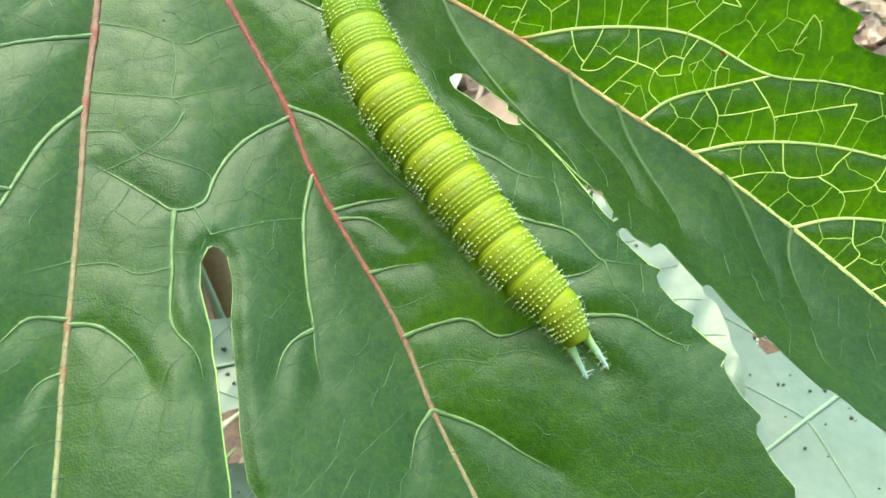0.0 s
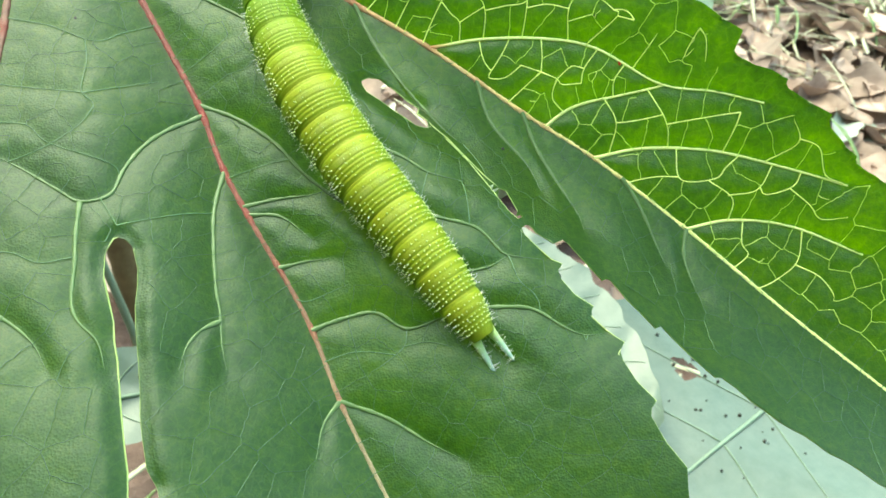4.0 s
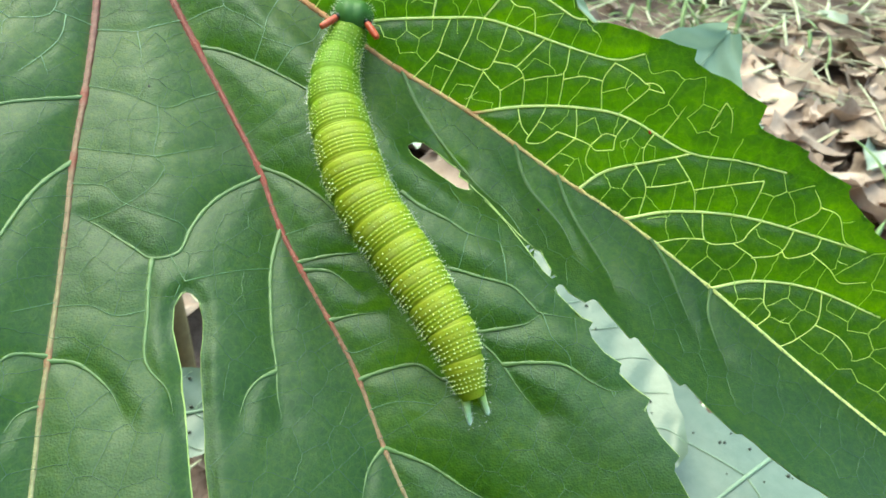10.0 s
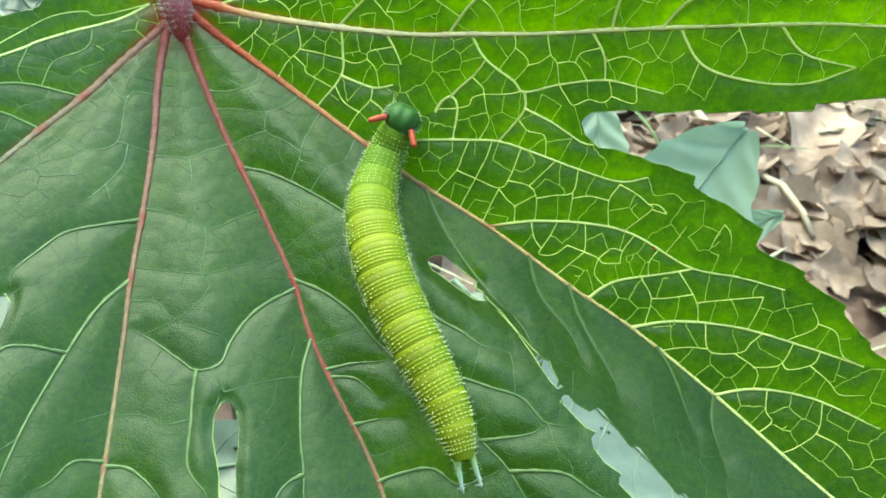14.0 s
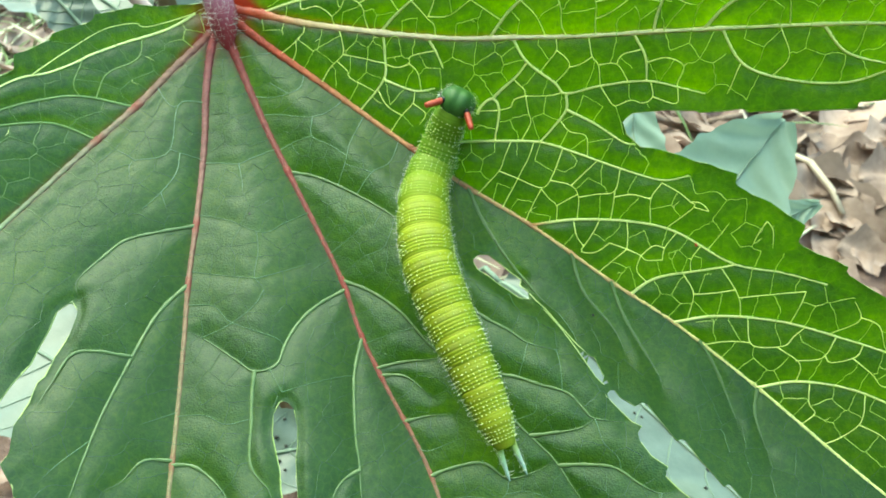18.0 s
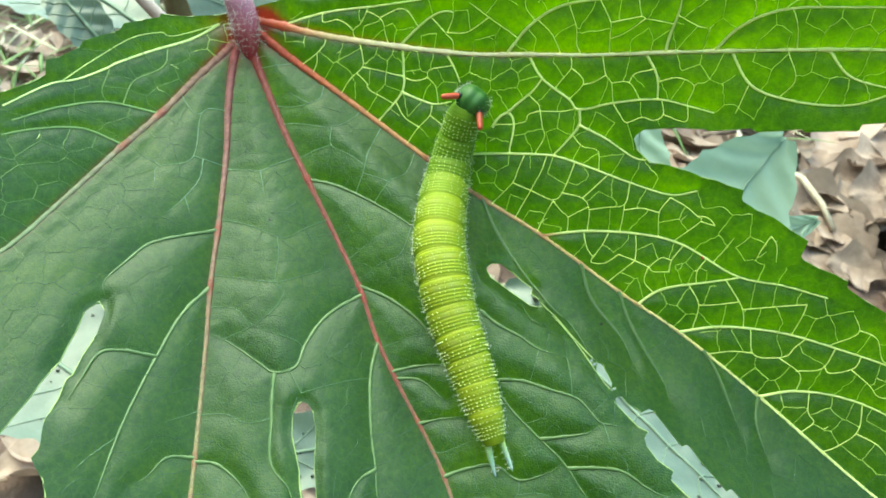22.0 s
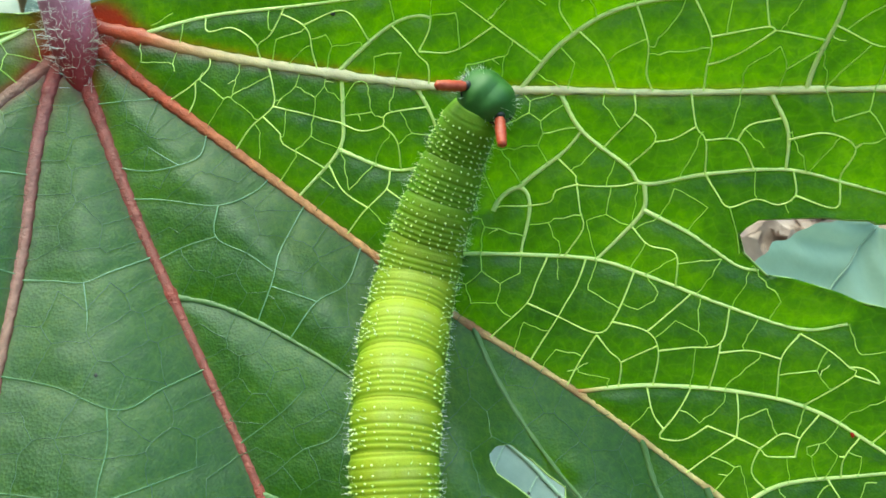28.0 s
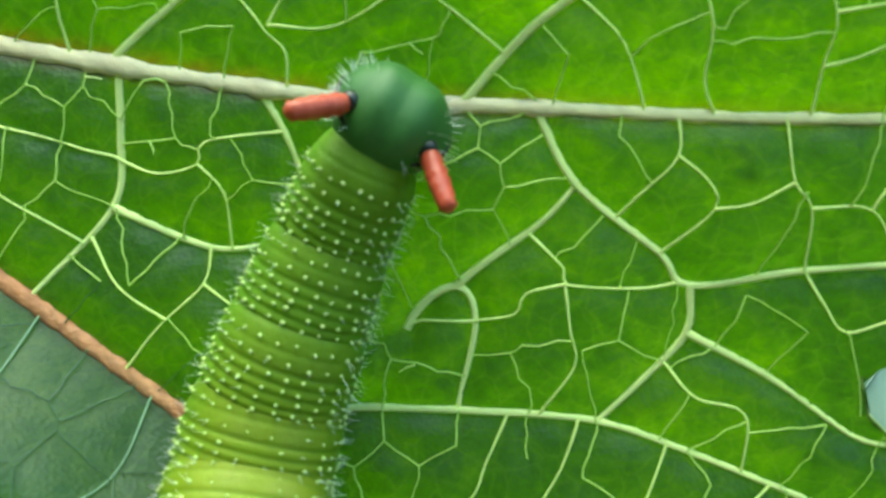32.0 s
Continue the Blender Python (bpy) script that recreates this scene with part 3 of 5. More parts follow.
vein("cross_vein", (6.7, -23.5), (6.4, -24.8), (4.9, -26), (3.7, -26.7))
vein("cross_vein", (6.4, -24.8), (8.4, -24.5), (10.3, -24.9))
vein("cross_vein", (0.3, -25.6), (2.6, -25), (5.5, -25.1))
vein("cross_vein", (12.3, -15.2), (12.2, -11.3), (11.9, -10.2))
vein("cross_vein", (15.2, -17.8), (15.9, -19.6), (17.5, -20.4), (18, -21.2))
vein("cross_vein", (9, -10.7), (8.3, -13))
vein("cross_vein", (6.9, -18.5), (9.3, -17.3), (9.6, -16.4))
vein("cross_vein", (-18, -16.7), (-20.2, -17.1), (-22, -16.3), (-24.3, -16.3))
vein("cross_vein", (-27.6, -16.6), (-25.4, -16.2))
vein("cross_vein", (-31.1, -17.4), (-32.7, -18.6), (-33.7, -19.6))
vein("cross_vein", (-13.8, -13.7), (-11, -13.7), (-9.3, -13.8))
vein("cross_vein", (-16.6, -12.4), (-14.8, -15.2))
vein("cross_vein", (-21.3, 22), (-18.9, 21.2))
vein("cross_vein", (20.5, -24.2), (20.6, -25.8))
vein("cross_vein", (14, -8.7), (14.4, -11.1))

edge((-22.8, 28.7), (-17.5, 29.9), (-11.6, 29.9), (-10.7, 29.5), (-8, 30.2), (-1.1, 30.8), (-0.9, 30.5), (4.3, 30.5), (4.7, 29.7), (11.2, 28.8), (11.8, 28.5), (18.7, 27.3), (19.3, 26.8), (27.3, 26.5), (27.9, 25.6), (32.9, 24.7), (33.4, 24.2), (37.3, 23.3), (37.9, 22.7), (42.1, 21.2))
edge((52.3, 21.6), (70.4, 21.5), (108.9, 22.7), (67.2, 14), (54.9, 12))
edge((44.2, 11.7), (38.3, 11.6), (38.2, 11), (34.1, 11.2), (33.8, 11.5), (30.1, 11.5), (29.7, 11.9), (26.1, 11.9), (25.8, 12.1), (22.2, 12.4), (20.2, 12.4), (19.3, 11.7), (19.8, 10.4), (21.2, 9))
edge((24.8, 7.9), (29.8, 5.8), (29.7, 4.8), (32.7, 3), (35.9, 0.6), (35.5, -1.1), (37.3, -2.2), (39.9, -3.5), (39.8, -4.1), (43.4, -6.7), (43.2, -7.4), (45.9, -10.3), (45.8, -10.7), (47.8, -12.1))
edge((54, -18), (60, -27), (63, -38), (57, -42), (46, -38))
edge((36.7, -32), (32.3, -28.3), (31.6, -28.2), (29.1, -25.6), (27.9, -24.1), (27.2, -24.2), (25.3, -21.9), (24.1, -20.1), (23.3, -20.2), (21.9, -18.3), (20.7, -16.7), (19.5, -17), (18.1, -16.1), (16.8, -14.3), (16, -12.4), (15.4, -12.2), (14.2, -11), (13, -9.6), (11.3, -7.5), (9.6, -5.7), (8.9, -5.2), (9.1, -4.6), (7, -2.9), (5.6, -1.8), (4.5, -1.8))
edge((3.8, -2.3), (4.3, -3.3), (6.6, -5), (8.6, -6.4), (9.5, -6.6), (9.9, -6.5), (11.6, -8.1), (13.2, -10.1), (14.1, -11.4), (15.8, -14.2), (17.1, -15.4), (16.5, -15.8), (17.6, -17), (18.9, -18.3), (19.8, -18.7), (19, -19.4), (20.2, -21.1), (21.7, -22.1), (21.2, -22.7), (22.6, -24.1), (23.7, -24.9), (23, -25.7), (23.9, -27.6), (25.2, -29.1), (24.4, -29.8), (25.4, -32), (26.6, -33.7))
edge((26, -42), (23, -55), (16, -62), (6, -58), (-3, -48), (-8, -38))
edge((-11.7, -31), (-12.2, -29), (-12.6, -26.4), (-13.1, -23.4), (-13.5, -20.5), (-13.6, -17.8), (-14.1, -16.2), (-14.9, -15.4))
edge((-15.5, -15.6), (-16, -16.6), (-15.9, -18.4), (-15.3, -20.2), (-14.7, -23), (-14.1, -25.6), (-13.4, -28.9), (-12.9, -31))
edge((-12, -38), (-14, -50), (-20, -60), (-28.2, -58.5), (-33.7, -46), (-35.6, -34.6))
edge((-34.5, -26.4), (-34.8, -22.2), (-35.5, -19.9), (-36.7, -18.1), (-36.3, -17.4), (-36.6, -15.4), (-36.1, -12.2), (-35.7, -11.8), (-35.3, -10.2), (-34.5, -8.2), (-34.3, -6.3), (-35.1, -5.3))
edge((-36, -6.1), (-36.2, -7.8), (-36.9, -10.6), (-38.1, -13.4), (-39.4, -16), (-40.6, -17.5))
edge((-45.5, -19), (-54.1, -15.1), (-58.7, 0), (-53.1, 9.8))
edge((-46.4, 15.2), (-44.1, 16.7), (-42.5, 18.1), (-42.4, 19.6), (-39.9, 21.8), (-39.7, 22.3), (-36.7, 24.3), (-36.4, 25), (-33.2, 26.4), (-33.1, 26.8), (-31, 26.9), (-26.8, 27.8))


def join_ends():
    """The ends of cross veins run into the vein beside them."""
    for i, (name, line) in enumerate(VEINS):
        if name.startswith("rib"):
            continue
        others = np.vstack([p for k, (_, p) in enumerate(VEINS) if k != i])
        pts = line.copy()
        u = np.linspace(0, 1, len(pts))[:, None]
        for end, w in ((0, 1 - u), (-1, u)):
            d = np.hypot(*(others - pts[end]).T)
            if d.min() < (1.7 if name == "cross_vein" else 2.6 if end == 0 else 1.2):
                pts = pts + (others[d.argmin()] - pts[end]) * w ** (2 if name == "cross_vein" else 5)
        VEINS[i] = (name, pts)


join_ends()

import collections
from mathutils import kdtree


def tree_of(points):
    t = kdtree.KDTree(len(points))
    for i, q in enumerate(points):
        t.insert((q[0], q[1], 0), i)
    t.balance()
    return t


VEIN_TREE = tree_of(np.vstack([p for k, p in VEINS if k != "cross_vein"]))
ALL_TREE = tree_of(np.vstack([p for _, p in VEINS]))
CROSS_TREE = tree_of(np.vstack([p for k, p in VEINS if k == "cross_vein"]))
RIB_TREE = tree_of(np.vstack([p for k, p in VEINS if k not in ("side_vein", "cross_vein")]))


def gap(tree, x, y):
    return np.array([tree.find((a, b, 0))[2] for a, b in zip(np.ravel(x), np.ravel(y))])


def pillow(d):
    """The blade swells between its veins."""
    return 0.74 * (1 - np.exp(-d / 2.8))


def quilt(x, y, d):
    """The lower swelling between the cross veins; d: how far the larger veins are."""
    return 0.2 * (1 - np.exp(-gap(CROSS_TREE, x, y) / 1.5)) * np.clip(d / 2.0, 0, 1)


def ragged(points):
    """The outline with finer corners and small unevenness."""
    out = []
    rng = np.random.default_rng(5)
    p = np.asarray(points, float)
    for a, b in zip(p, np.roll(p, -1, 0)):
        d = np.hypot(*(b - a))
        m = max(1, int(d / 1.2))
        nrm = np.array([-(b - a)[1], (b - a)[0]]) / (d + 1e-9)
        for i in range(m):
            out.append(a + (b - a) * i / m + (nrm * rng.normal(0, 0.06) if i else 0))
    return np.array(out)


RIM = ragged(OUTLINE)


def inside(x, y, poly):
    c = np.zeros(x.shape, bool)
    for (x1, y1), (x2, y2) in zip(poly, np.roll(poly, -1, 0)):
        if y1 != y2:
            c ^= ((y1 > y) != (y2 > y)) & (x < (x2 - x1) * (y - y1) / (y2 - y1) + x1)
    return c


def nearest(x, y, poly):
    best, px, py = np.full(x.shape, 1e9), x.copy(), y.copy()
    for (x1, y1), (x2, y2) in zip(poly, np.roll(poly, -1, 0)):
        ex, ey = x2 - x1, y2 - y1
        t = np.clip(((x - x1) * ex + (y - y1) * ey) / (ex * ex + ey * ey + 1e-12), 0, 1)
        qx, qy = x1 + t * ex, y1 + t * ey
        d = np.hypot(x - qx, y - qy)
        m = d < best
        best[m], px[m], py[m] = d[m], qx[m], qy[m]
    return best, px, py


def network(seed, spacing):
    """The mesh of small veins: the sides of cells round scattered points."""
    rng = np.random.default_rng(seed)
    pts = np.zeros((0, 2))
    far = lambda q, d: len(pts) == 0 or np.hypot(*(pts - q).T).min() > d
    for name, p in VEINS:
        s = np.concatenate([[0], np.cumsum(np.hypot(*np.diff(p, axis=0).T))])
        n = max(1, int(s[-1] / (spacing * 0.95)))
        for k in range(n):
            at = (k + rng.uniform(0.3, 0.7)) * s[-1] / n
            i = min(len(p) - 2, int(np.searchsorted(s, at)))
            t = p[i + 1] - p[i]
            off = np.array((-t[1], t[0])) / np.hypot(*t) * spacing * rng.uniform(0.36, 0.46)
            pair = [q for q in (p[i] + off, p[i] - off) if far(q, spacing * 0.45)]
            pts = np.vstack([pts] + [q[None] for q in pair])
    for q in rng.uniform((-60, -64), (76, 34), (16000, 2)):
        if far(q, spacing * 0.8):
            pts = np.vstack([pts, q[None]])
    pts = pts[inside(pts[:, 0], pts[:, 1], RIM)]
    segs = {}
    for i, p in enumerate(pts):
        d = np.hypot(*(pts - p).T)
        near = [j for j in np.argsort(d)[1:22] if d[j] < spacing * 3]
        cell = [(p + np.array(q) * spacing * 1.6, -1) for q in ((-1, -1), (1, -1), (1, 1), (-1, 1))]
        for j in near:
            m, nrm = (p + pts[j]) / 2, pts[j] - p
            out = []
            for k in range(len(cell)):
                (a, ia), (b, _) = cell[k], cell[(k + 1) % len(cell)]
                da, db = (a - m) @ nrm, (b - m) @ nrm
                if da <= 0:
                    out.append((a, ia))
                    if db > 0:
                        out.append((a + (b - a) * da / (da - db), j))
                elif db <= 0:
                    out.append((a + (b - a) * da / (da - db), ia))
            cell = out
            if not cell:
                break
        for k in range(len(cell)):
            (a, ia), (b, _) = cell[k], cell[(k + 1) % len(cell)]
            if ia > i:
                segs[(i, ia)] = (a, b)
    return list(segs.values())


def joined_net(spacing):
    """The net of small veins between the larger ones, its loose ends run into the nearest vein."""
    crosses = tree_of(np.vstack([p for k, p in VEINS if k == "cross_vein"]))
    kept = []
    for a, b in network(3, spacing):
        m = (*((a + b) / 2), 0)
        if ALL_TREE.find(m)[2] > 0.38 and crosses.find(m)[2] > 0.6:
            kept.append((a, b))
    every = np.vstack([p for _, p in VEINS])
    count = collections.Counter()
    key = lambda q: (round(q[0] * 20), round(q[1] * 20))
    for a, b in kept:
        count[key(a)] += 1
        count[key(b)] += 1
    out = []
    for a, b in kept:
        ends = []
        for end, other in ((a, b), (b, a)):
            if count[key(end)] == 1:
                _, k, d = ALL_TREE.find((*end, 0))
                if d < 2.4 and (every[k] - end) @ (end - other) > -0.4 * d * np.hypot(*(end - other)):
                    ends.append((end, every[k]))
                elif inside(end[:1], end[1:], RIM)[0] and nearest(end[:1], end[1:], RIM)[0][0] > 1.5:
                    break
        else:
            out.append((a, b))
            out.extend(e for e in ends if np.hypot(*(e[1] - e[0])) > 0.1)
    return out


SMALL = joined_net(2.3)


SLITS = tree_of(np.array([q for q in smooth_line(np.vstack([RIM, RIM[:1]]), 0.15) if (-17 < q[0] < -11 and q[1] > -33) or (3 < q[0] < 9.3 and -12 < q[1] < -1) or (-37 < q[0] < -33 and -14 < q[1] < -4)]))


def lip(x, y):
    """The edges of the chewed slits roll downwards."""
    d = gap(SLITS, x, y)
    return 0.75 * np.exp(-(d / 0.75) ** 2)


def not_backlit(p):
    """Whether a vein lies in the blade's bluish parts, painted green there, without the backlight's lime glow."""
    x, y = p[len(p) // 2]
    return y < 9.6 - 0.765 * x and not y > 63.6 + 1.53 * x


def big_leaf():
    leaf = tagged(new("leaf"), "large lobed green leaf with red ribs, toothed and chewed", "leaf")
    leaf.matrix_world = LEAF
    # blade
    step = 0.33
    gx, gy = np.meshgrid(np.arange(-60, 75, step), np.arange(-64, 34, step))
    ny, nx = gx.shape
    x, y = gx.ravel(), gy.ravel()
    ins = inside(x, y, RIM)
    quads = np.array([(j * nx + i, j * nx + i + 1, (j + 1) * nx + i + 1, (j + 1) * nx + i) for j in range(ny - 1) for i in range(nx - 1)])
    quads = quads[ins[quads].any(1)]
    used = np.unique(quads)
    out = used[~ins[used]]
    _, px, py = nearest(x[out], y[out], RIM)
    x[out], y[out] = px, py
    index = np.full(len(x), -1)
    index[used] = np.arange(len(used))
    x, y = x[used], y[used]
    d2 = gap(VEIN_TREE, x, y)
    small_pts = np.vstack([p for k, p in VEINS if k == "cross_vein"] + [a + (b - a) * np.linspace(0, 1, max(2, int(np.hypot(*(b - a)) / 0.25)))[:, None] for a, b in SMALL])
    d3 = gap(tree_of(small_pts), x, y)
    shaded = (y < 9.6 - 0.765 * x) & (y <= 63.6 + 1.53 * x)
    z = rise(x, y) + pillow(d2) + np.where(shaded, 0.1, 0.3) * (1 - np.exp(-d3 / 0.5)) * np.clip(d2 / 0.8, 0, 1)
    z = z + quilt(x, y, d2)
    z = z - lip(x, y)
    me = mesh_of("blade", np.stack([x, y, z], 1) * MM, index[quads])
    rib = gap(RIB_TREE, x, y)
    hub = np.hypot(x - HUB[0], y - HUB[1])
    rib_w = 0.15 + 0.4 * np.exp(-hub / 16) + 0.2 * np.exp(-hub / 50)
    blush = 0.42 * np.where(shaded, 0.35, 1) * np.exp(-np.clip(rib - rib_w + 0.08, 0, 9) / 0.13) * np.clip(1.25 - hub / 55, 0, 1) + np.exp(-rib / 0.5) * np.clip(1.4 - hub / 6, 0, 1) + np.exp(-(hub / 2.9) ** 2) + 0.95 * np.exp(-(((x + 22.2) / 1.9) ** 2 + ((y - 27.3) / 1.3) ** 2) ** 2)
    a = me.attributes.new("blush", "FLOAT", "POINT")
    a.data.foreach_set("value", np.clip(blush, 0, 1).astype(np.float32))
    link("blade", me, M_LEAF, leaf)

    # pale rim
    rim = np.vstack([RIM, RIM[:1]])
    rz = rise(rim[:, 0], rim[:, 1]) + pillow(gap(VEIN_TREE, rim[:, 0], rim[:, 1])) + 0.1 - lip(rim[:, 0], rim[:, 1])
    v, f = tube(np.column_stack([rim, rz]) * MM, 0.075 * MM, 6, cap=False)
    link("margin", mesh_of("margin", v, f, (0.34, 0.46, 0.14)), M_VEIN, leaf, "pale thickened leaf edge")

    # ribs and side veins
    red, rose, tan, cream, backlit_lime = (0.3, 0.018, 0.015), (0.28, 0.14, 0.11), (0.7, 0.4, 0.2), (1.0, 0.86, 0.54), (0.88, 0.97, 0.36)
    paint = {"rib_left": ((0, red), (5, rose), (12, (0.32, 0.2, 0.14)), (20, (0.27, 0.25, 0.16)), (30, (0.22, 0.29, 0.15)), (60, (0.24, 0.34, 0.17))),
             "rib_lower_left": ((0, red), (6, (0.22, 0.06, 0.065)), (18, (0.27, 0.13, 0.11)), (34, (0.27, 0.18, 0.11)), (46, (0.27, 0.24, 0.12)), (62, (0.28, 0.3, 0.15))),
             "rib_lower": ((0, red), (8, (0.25, 0.06, 0.052)), (40, (0.27, 0.07, 0.055)), (52, (0.28, 0.14, 0.085)), (68, (0.32, 0.27, 0.15))),
             "rib_right": ((0, red), (8, (0.58, 0.1, 0.05)), (18, (0.72, 0.3, 0.14)), (34, tan), (55, (0.86, 0.68, 0.3)), (75, backlit_lime)),
             "rib_upper": ((0, red), (4, (0.6, 0.1, 0.04)), (10, (0.95, 0.66, 0.36)), (18, cream), (30, cream), (60, backlit_lime))}
    rng_rib = np.random.default_rng(17)
    for name, p in VEINS:
        s = np.concatenate([[0], np.cumsum(np.hypot(*np.diff(p, axis=0).T))])
        zz = rise(p[:, 0], p[:, 1])
        if name == "cross_vein":
            zz = zz + pillow(gap(VEIN_TREE, p[:, 0], p[:, 1])) + 0.11
            shy = not_backlit(p)
            y_mid = p[len(p) // 2][1]
            ends = [min(np.hypot(*(q - p[e]).T).min() for _, q in VEINS if q is not p) > 0.3 for e in (0, -1)]
            u = np.linspace(0, 1, len(p))
            w = (0.055 if shy else 0.074) * 0.8 * (0.8 + 0.35 * np.abs(2 * u - 1) ** 2 + 0.08 * np.sin(u * 19))
            w = w * (np.clip(u * 2.2 + 0.25, 0, 1) if ends[0] else 1) * (np.clip((1 - u) * 2.2 + 0.25, 0, 1) if ends[1] else 1)
            # backlight painted into the tint: bright lime in the backlit lobe, darker greens elsewhere
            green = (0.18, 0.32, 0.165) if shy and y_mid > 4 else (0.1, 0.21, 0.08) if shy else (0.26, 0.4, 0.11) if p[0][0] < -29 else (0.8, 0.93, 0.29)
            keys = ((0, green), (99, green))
        elif name == "side_vein":
            w = 0.175 - 0.08 * s / s[-1]
            hubd = np.hypot(p[:, 0] - HUB[0], p[:, 1] - HUB[1])[0]
            first = (0.45, 0.1, 0.04) if 25 < hubd < 45 and abs(p[0][1] - (8.2 - 0.68 * p[0][0])) < 1.6 else backlit_lime
            # side veins too: lime stands in for light from behind, dimmer greens without it
            keys = ((0, first), (2.5, backlit_lime), (99, backlit_lime))
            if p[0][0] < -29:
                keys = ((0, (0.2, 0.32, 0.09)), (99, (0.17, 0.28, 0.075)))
            if not_backlit(p):
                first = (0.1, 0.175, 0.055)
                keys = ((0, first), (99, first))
                w = w * np.clip((s[-1] - s) / 5 + 0.15, 0, 1) * (1.1 + 0.35 * np.exp(-s / 6)) * (0.9 + 0.14 * np.sin(s * 3.3) + 0.08 * np.sin(s * 8.1))
        else:
            w = (0.15 + 0.36 * np.exp(-s / 16) + 0.2 * np.exp(-s / 50)) * (0.92 + 0.07 * np.sin(s * 4.1 + len(p)) + 0.06 * np.sin(s * 9.7))
            keys = paint[name]
            nodes = np.zeros(len(s))
            for other, q in VEINS:
                near = np.hypot(*(p - q[0]).T)
                if other == "side_vein" and near.min() < 0.8:
                    nodes = np.maximum(nodes, np.exp(-((s - s[near.argmin()]) / 0.8) ** 2))
            w = w * (1 + 0.3 * nodes)
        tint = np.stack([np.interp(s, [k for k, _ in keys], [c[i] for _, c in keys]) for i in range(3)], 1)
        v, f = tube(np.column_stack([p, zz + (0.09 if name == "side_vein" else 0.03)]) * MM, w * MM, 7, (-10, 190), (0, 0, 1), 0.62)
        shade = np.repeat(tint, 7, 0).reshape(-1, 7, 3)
        if name.startswith("rib"):
            flank = np.array([0.85, 0.4, 0.08, 0, 0.08, 0.4, 0.85])[None, :, None] * np.clip(1.15 - s / 75, 0.15, 1)[:, None, None]
            knots = 0.5 + 0.5 * np.sin(s * 7.3 + 2 * np.sin(s * 2.9))
            flank = np.clip(flank * {"rib_upper": 0.2, "rib_right": 0.65}.get(name, 1.0) + (0.06 if name == "rib_upper" else 0.28) * (knots ** 4 * np.clip(1.2 - s / 45, 0, 1))[:, None, None], 0, 1)
            shade = shade * rng_rib.uniform(0.92 if name == "rib_upper" else 0.72, 1.12, flank.shape[:2])[:, :, None]
            flank = np.clip(flank * rng_rib.uniform(0.55, 1.3, flank.shape[:2])[:, :, None], 0, 1)
            shade = shade + (np.array((0.13, 0.012, 0.01)) - shade) * flank
            shade = shade + (np.array((0.26, 0.035, 0.026)) - shade) * ((0.15 if name == "rib_upper" else 0.7) * nodes * np.clip(1.3 - s / 70, 0, 1))[:, None, None]
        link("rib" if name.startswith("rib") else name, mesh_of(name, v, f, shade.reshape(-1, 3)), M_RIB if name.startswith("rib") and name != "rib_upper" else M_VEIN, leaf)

    # the small net
    heap = Heap()
    rng = np.random.default_rng(11)
    for a, b in SMALL:
        d = np.hypot(*(b - a))
        if d < 0.06:
            continue
        m = max(3, int(d / 0.4) + 1)
        q = a + (b - a) * np.linspace(0, 1, m)[:, None]
        q[1:-1] += rng.normal(0, 0.05, (m - 2, 2))
        if not inside(q[:, 0], q[:, 1], RIM).all():
            continue
        d2 = gap(VEIN_TREE, q[:, 0], q[:, 1])
        low = not_backlit(q)
        w = rng.uniform(0.026, 0.044) * (0.75 if low else 1.0)
        v, f = tube(np.column_stack([q, rise(q[:, 0], q[:, 1]) + pillow(d2) + quilt(q[:, 0], q[:, 1], d2) + 0.15]) * MM, w * MM, 5, (-10, 190), (0, 0, 1), 0.6)
        # the net's tint has the backlit glow painted in as well
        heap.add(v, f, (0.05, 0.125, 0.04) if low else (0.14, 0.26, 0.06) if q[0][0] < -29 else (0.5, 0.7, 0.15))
    lines = [p for k, p in VEINS if not k.startswith("rib") and len(p) > 6] + [a + (b - a) * np.linspace(0, 1, 7)[:, None] for a, b in SMALL]
    for _ in range(150):
        p = lines[rng.integers(len(lines))]
        a = p[rng.integers(1, len(p) - 1)]
        if not_backlit(np.array([a])):
            continue
        th, q = rng.uniform(0, 6.28), [a]
        for _ in range(rng.integers(2, 4)):
            th += rng.normal(0, 0.5)
            q.append(q[-1] + 0.3 * np.array((math.cos(th), math.sin(th))))
        q = np.array(q)
        d2 = gap(VEIN_TREE, q[:, 0], q[:, 1])
        if not inside(q[:, 0], q[:, 1], RIM).all() or d2[-1] < 0.6:
            continue
        v, f = tube(np.column_stack([q, rise(q[:, 0], q[:, 1]) + pillow(d2) + quilt(q[:, 0], q[:, 1], d2) + 0.17]) * MM, np.linspace(0.04, 0.02, len(q)) * MM, 5, (-10, 190), (0, 0, 1), 0.6)
        heap.add(v, f, (0.75, 0.9, 0.3))
    tagged(link("vein_net", heap.mesh("vein_net"), M_VEIN, leaf), kind="stuff")

    # petiole
    h = np.array(HUB)
    line = smooth_line([h + (0.9, -4.2, 0.0), h + (0.6, -1.5, 0.3), h + (0.2, 1.0, 0.6), h + (-0.9, 4.5, 0.9), h + (-3.0, 10, -1.5), h + (-7, 17, -5), h + (-14, 30, -14), h + (-30, 70, -42), h + (-51, 122, -80)], 0.8)
    s = np.linspace(0, 1, len(line))
    w = np.interp(s * 150, [0, 2, 4, 6, 8, 12, 20, 150], [0.3, 1.15, 1.65, 1.75, 1.65, 1.45, 1.35, 1.6])
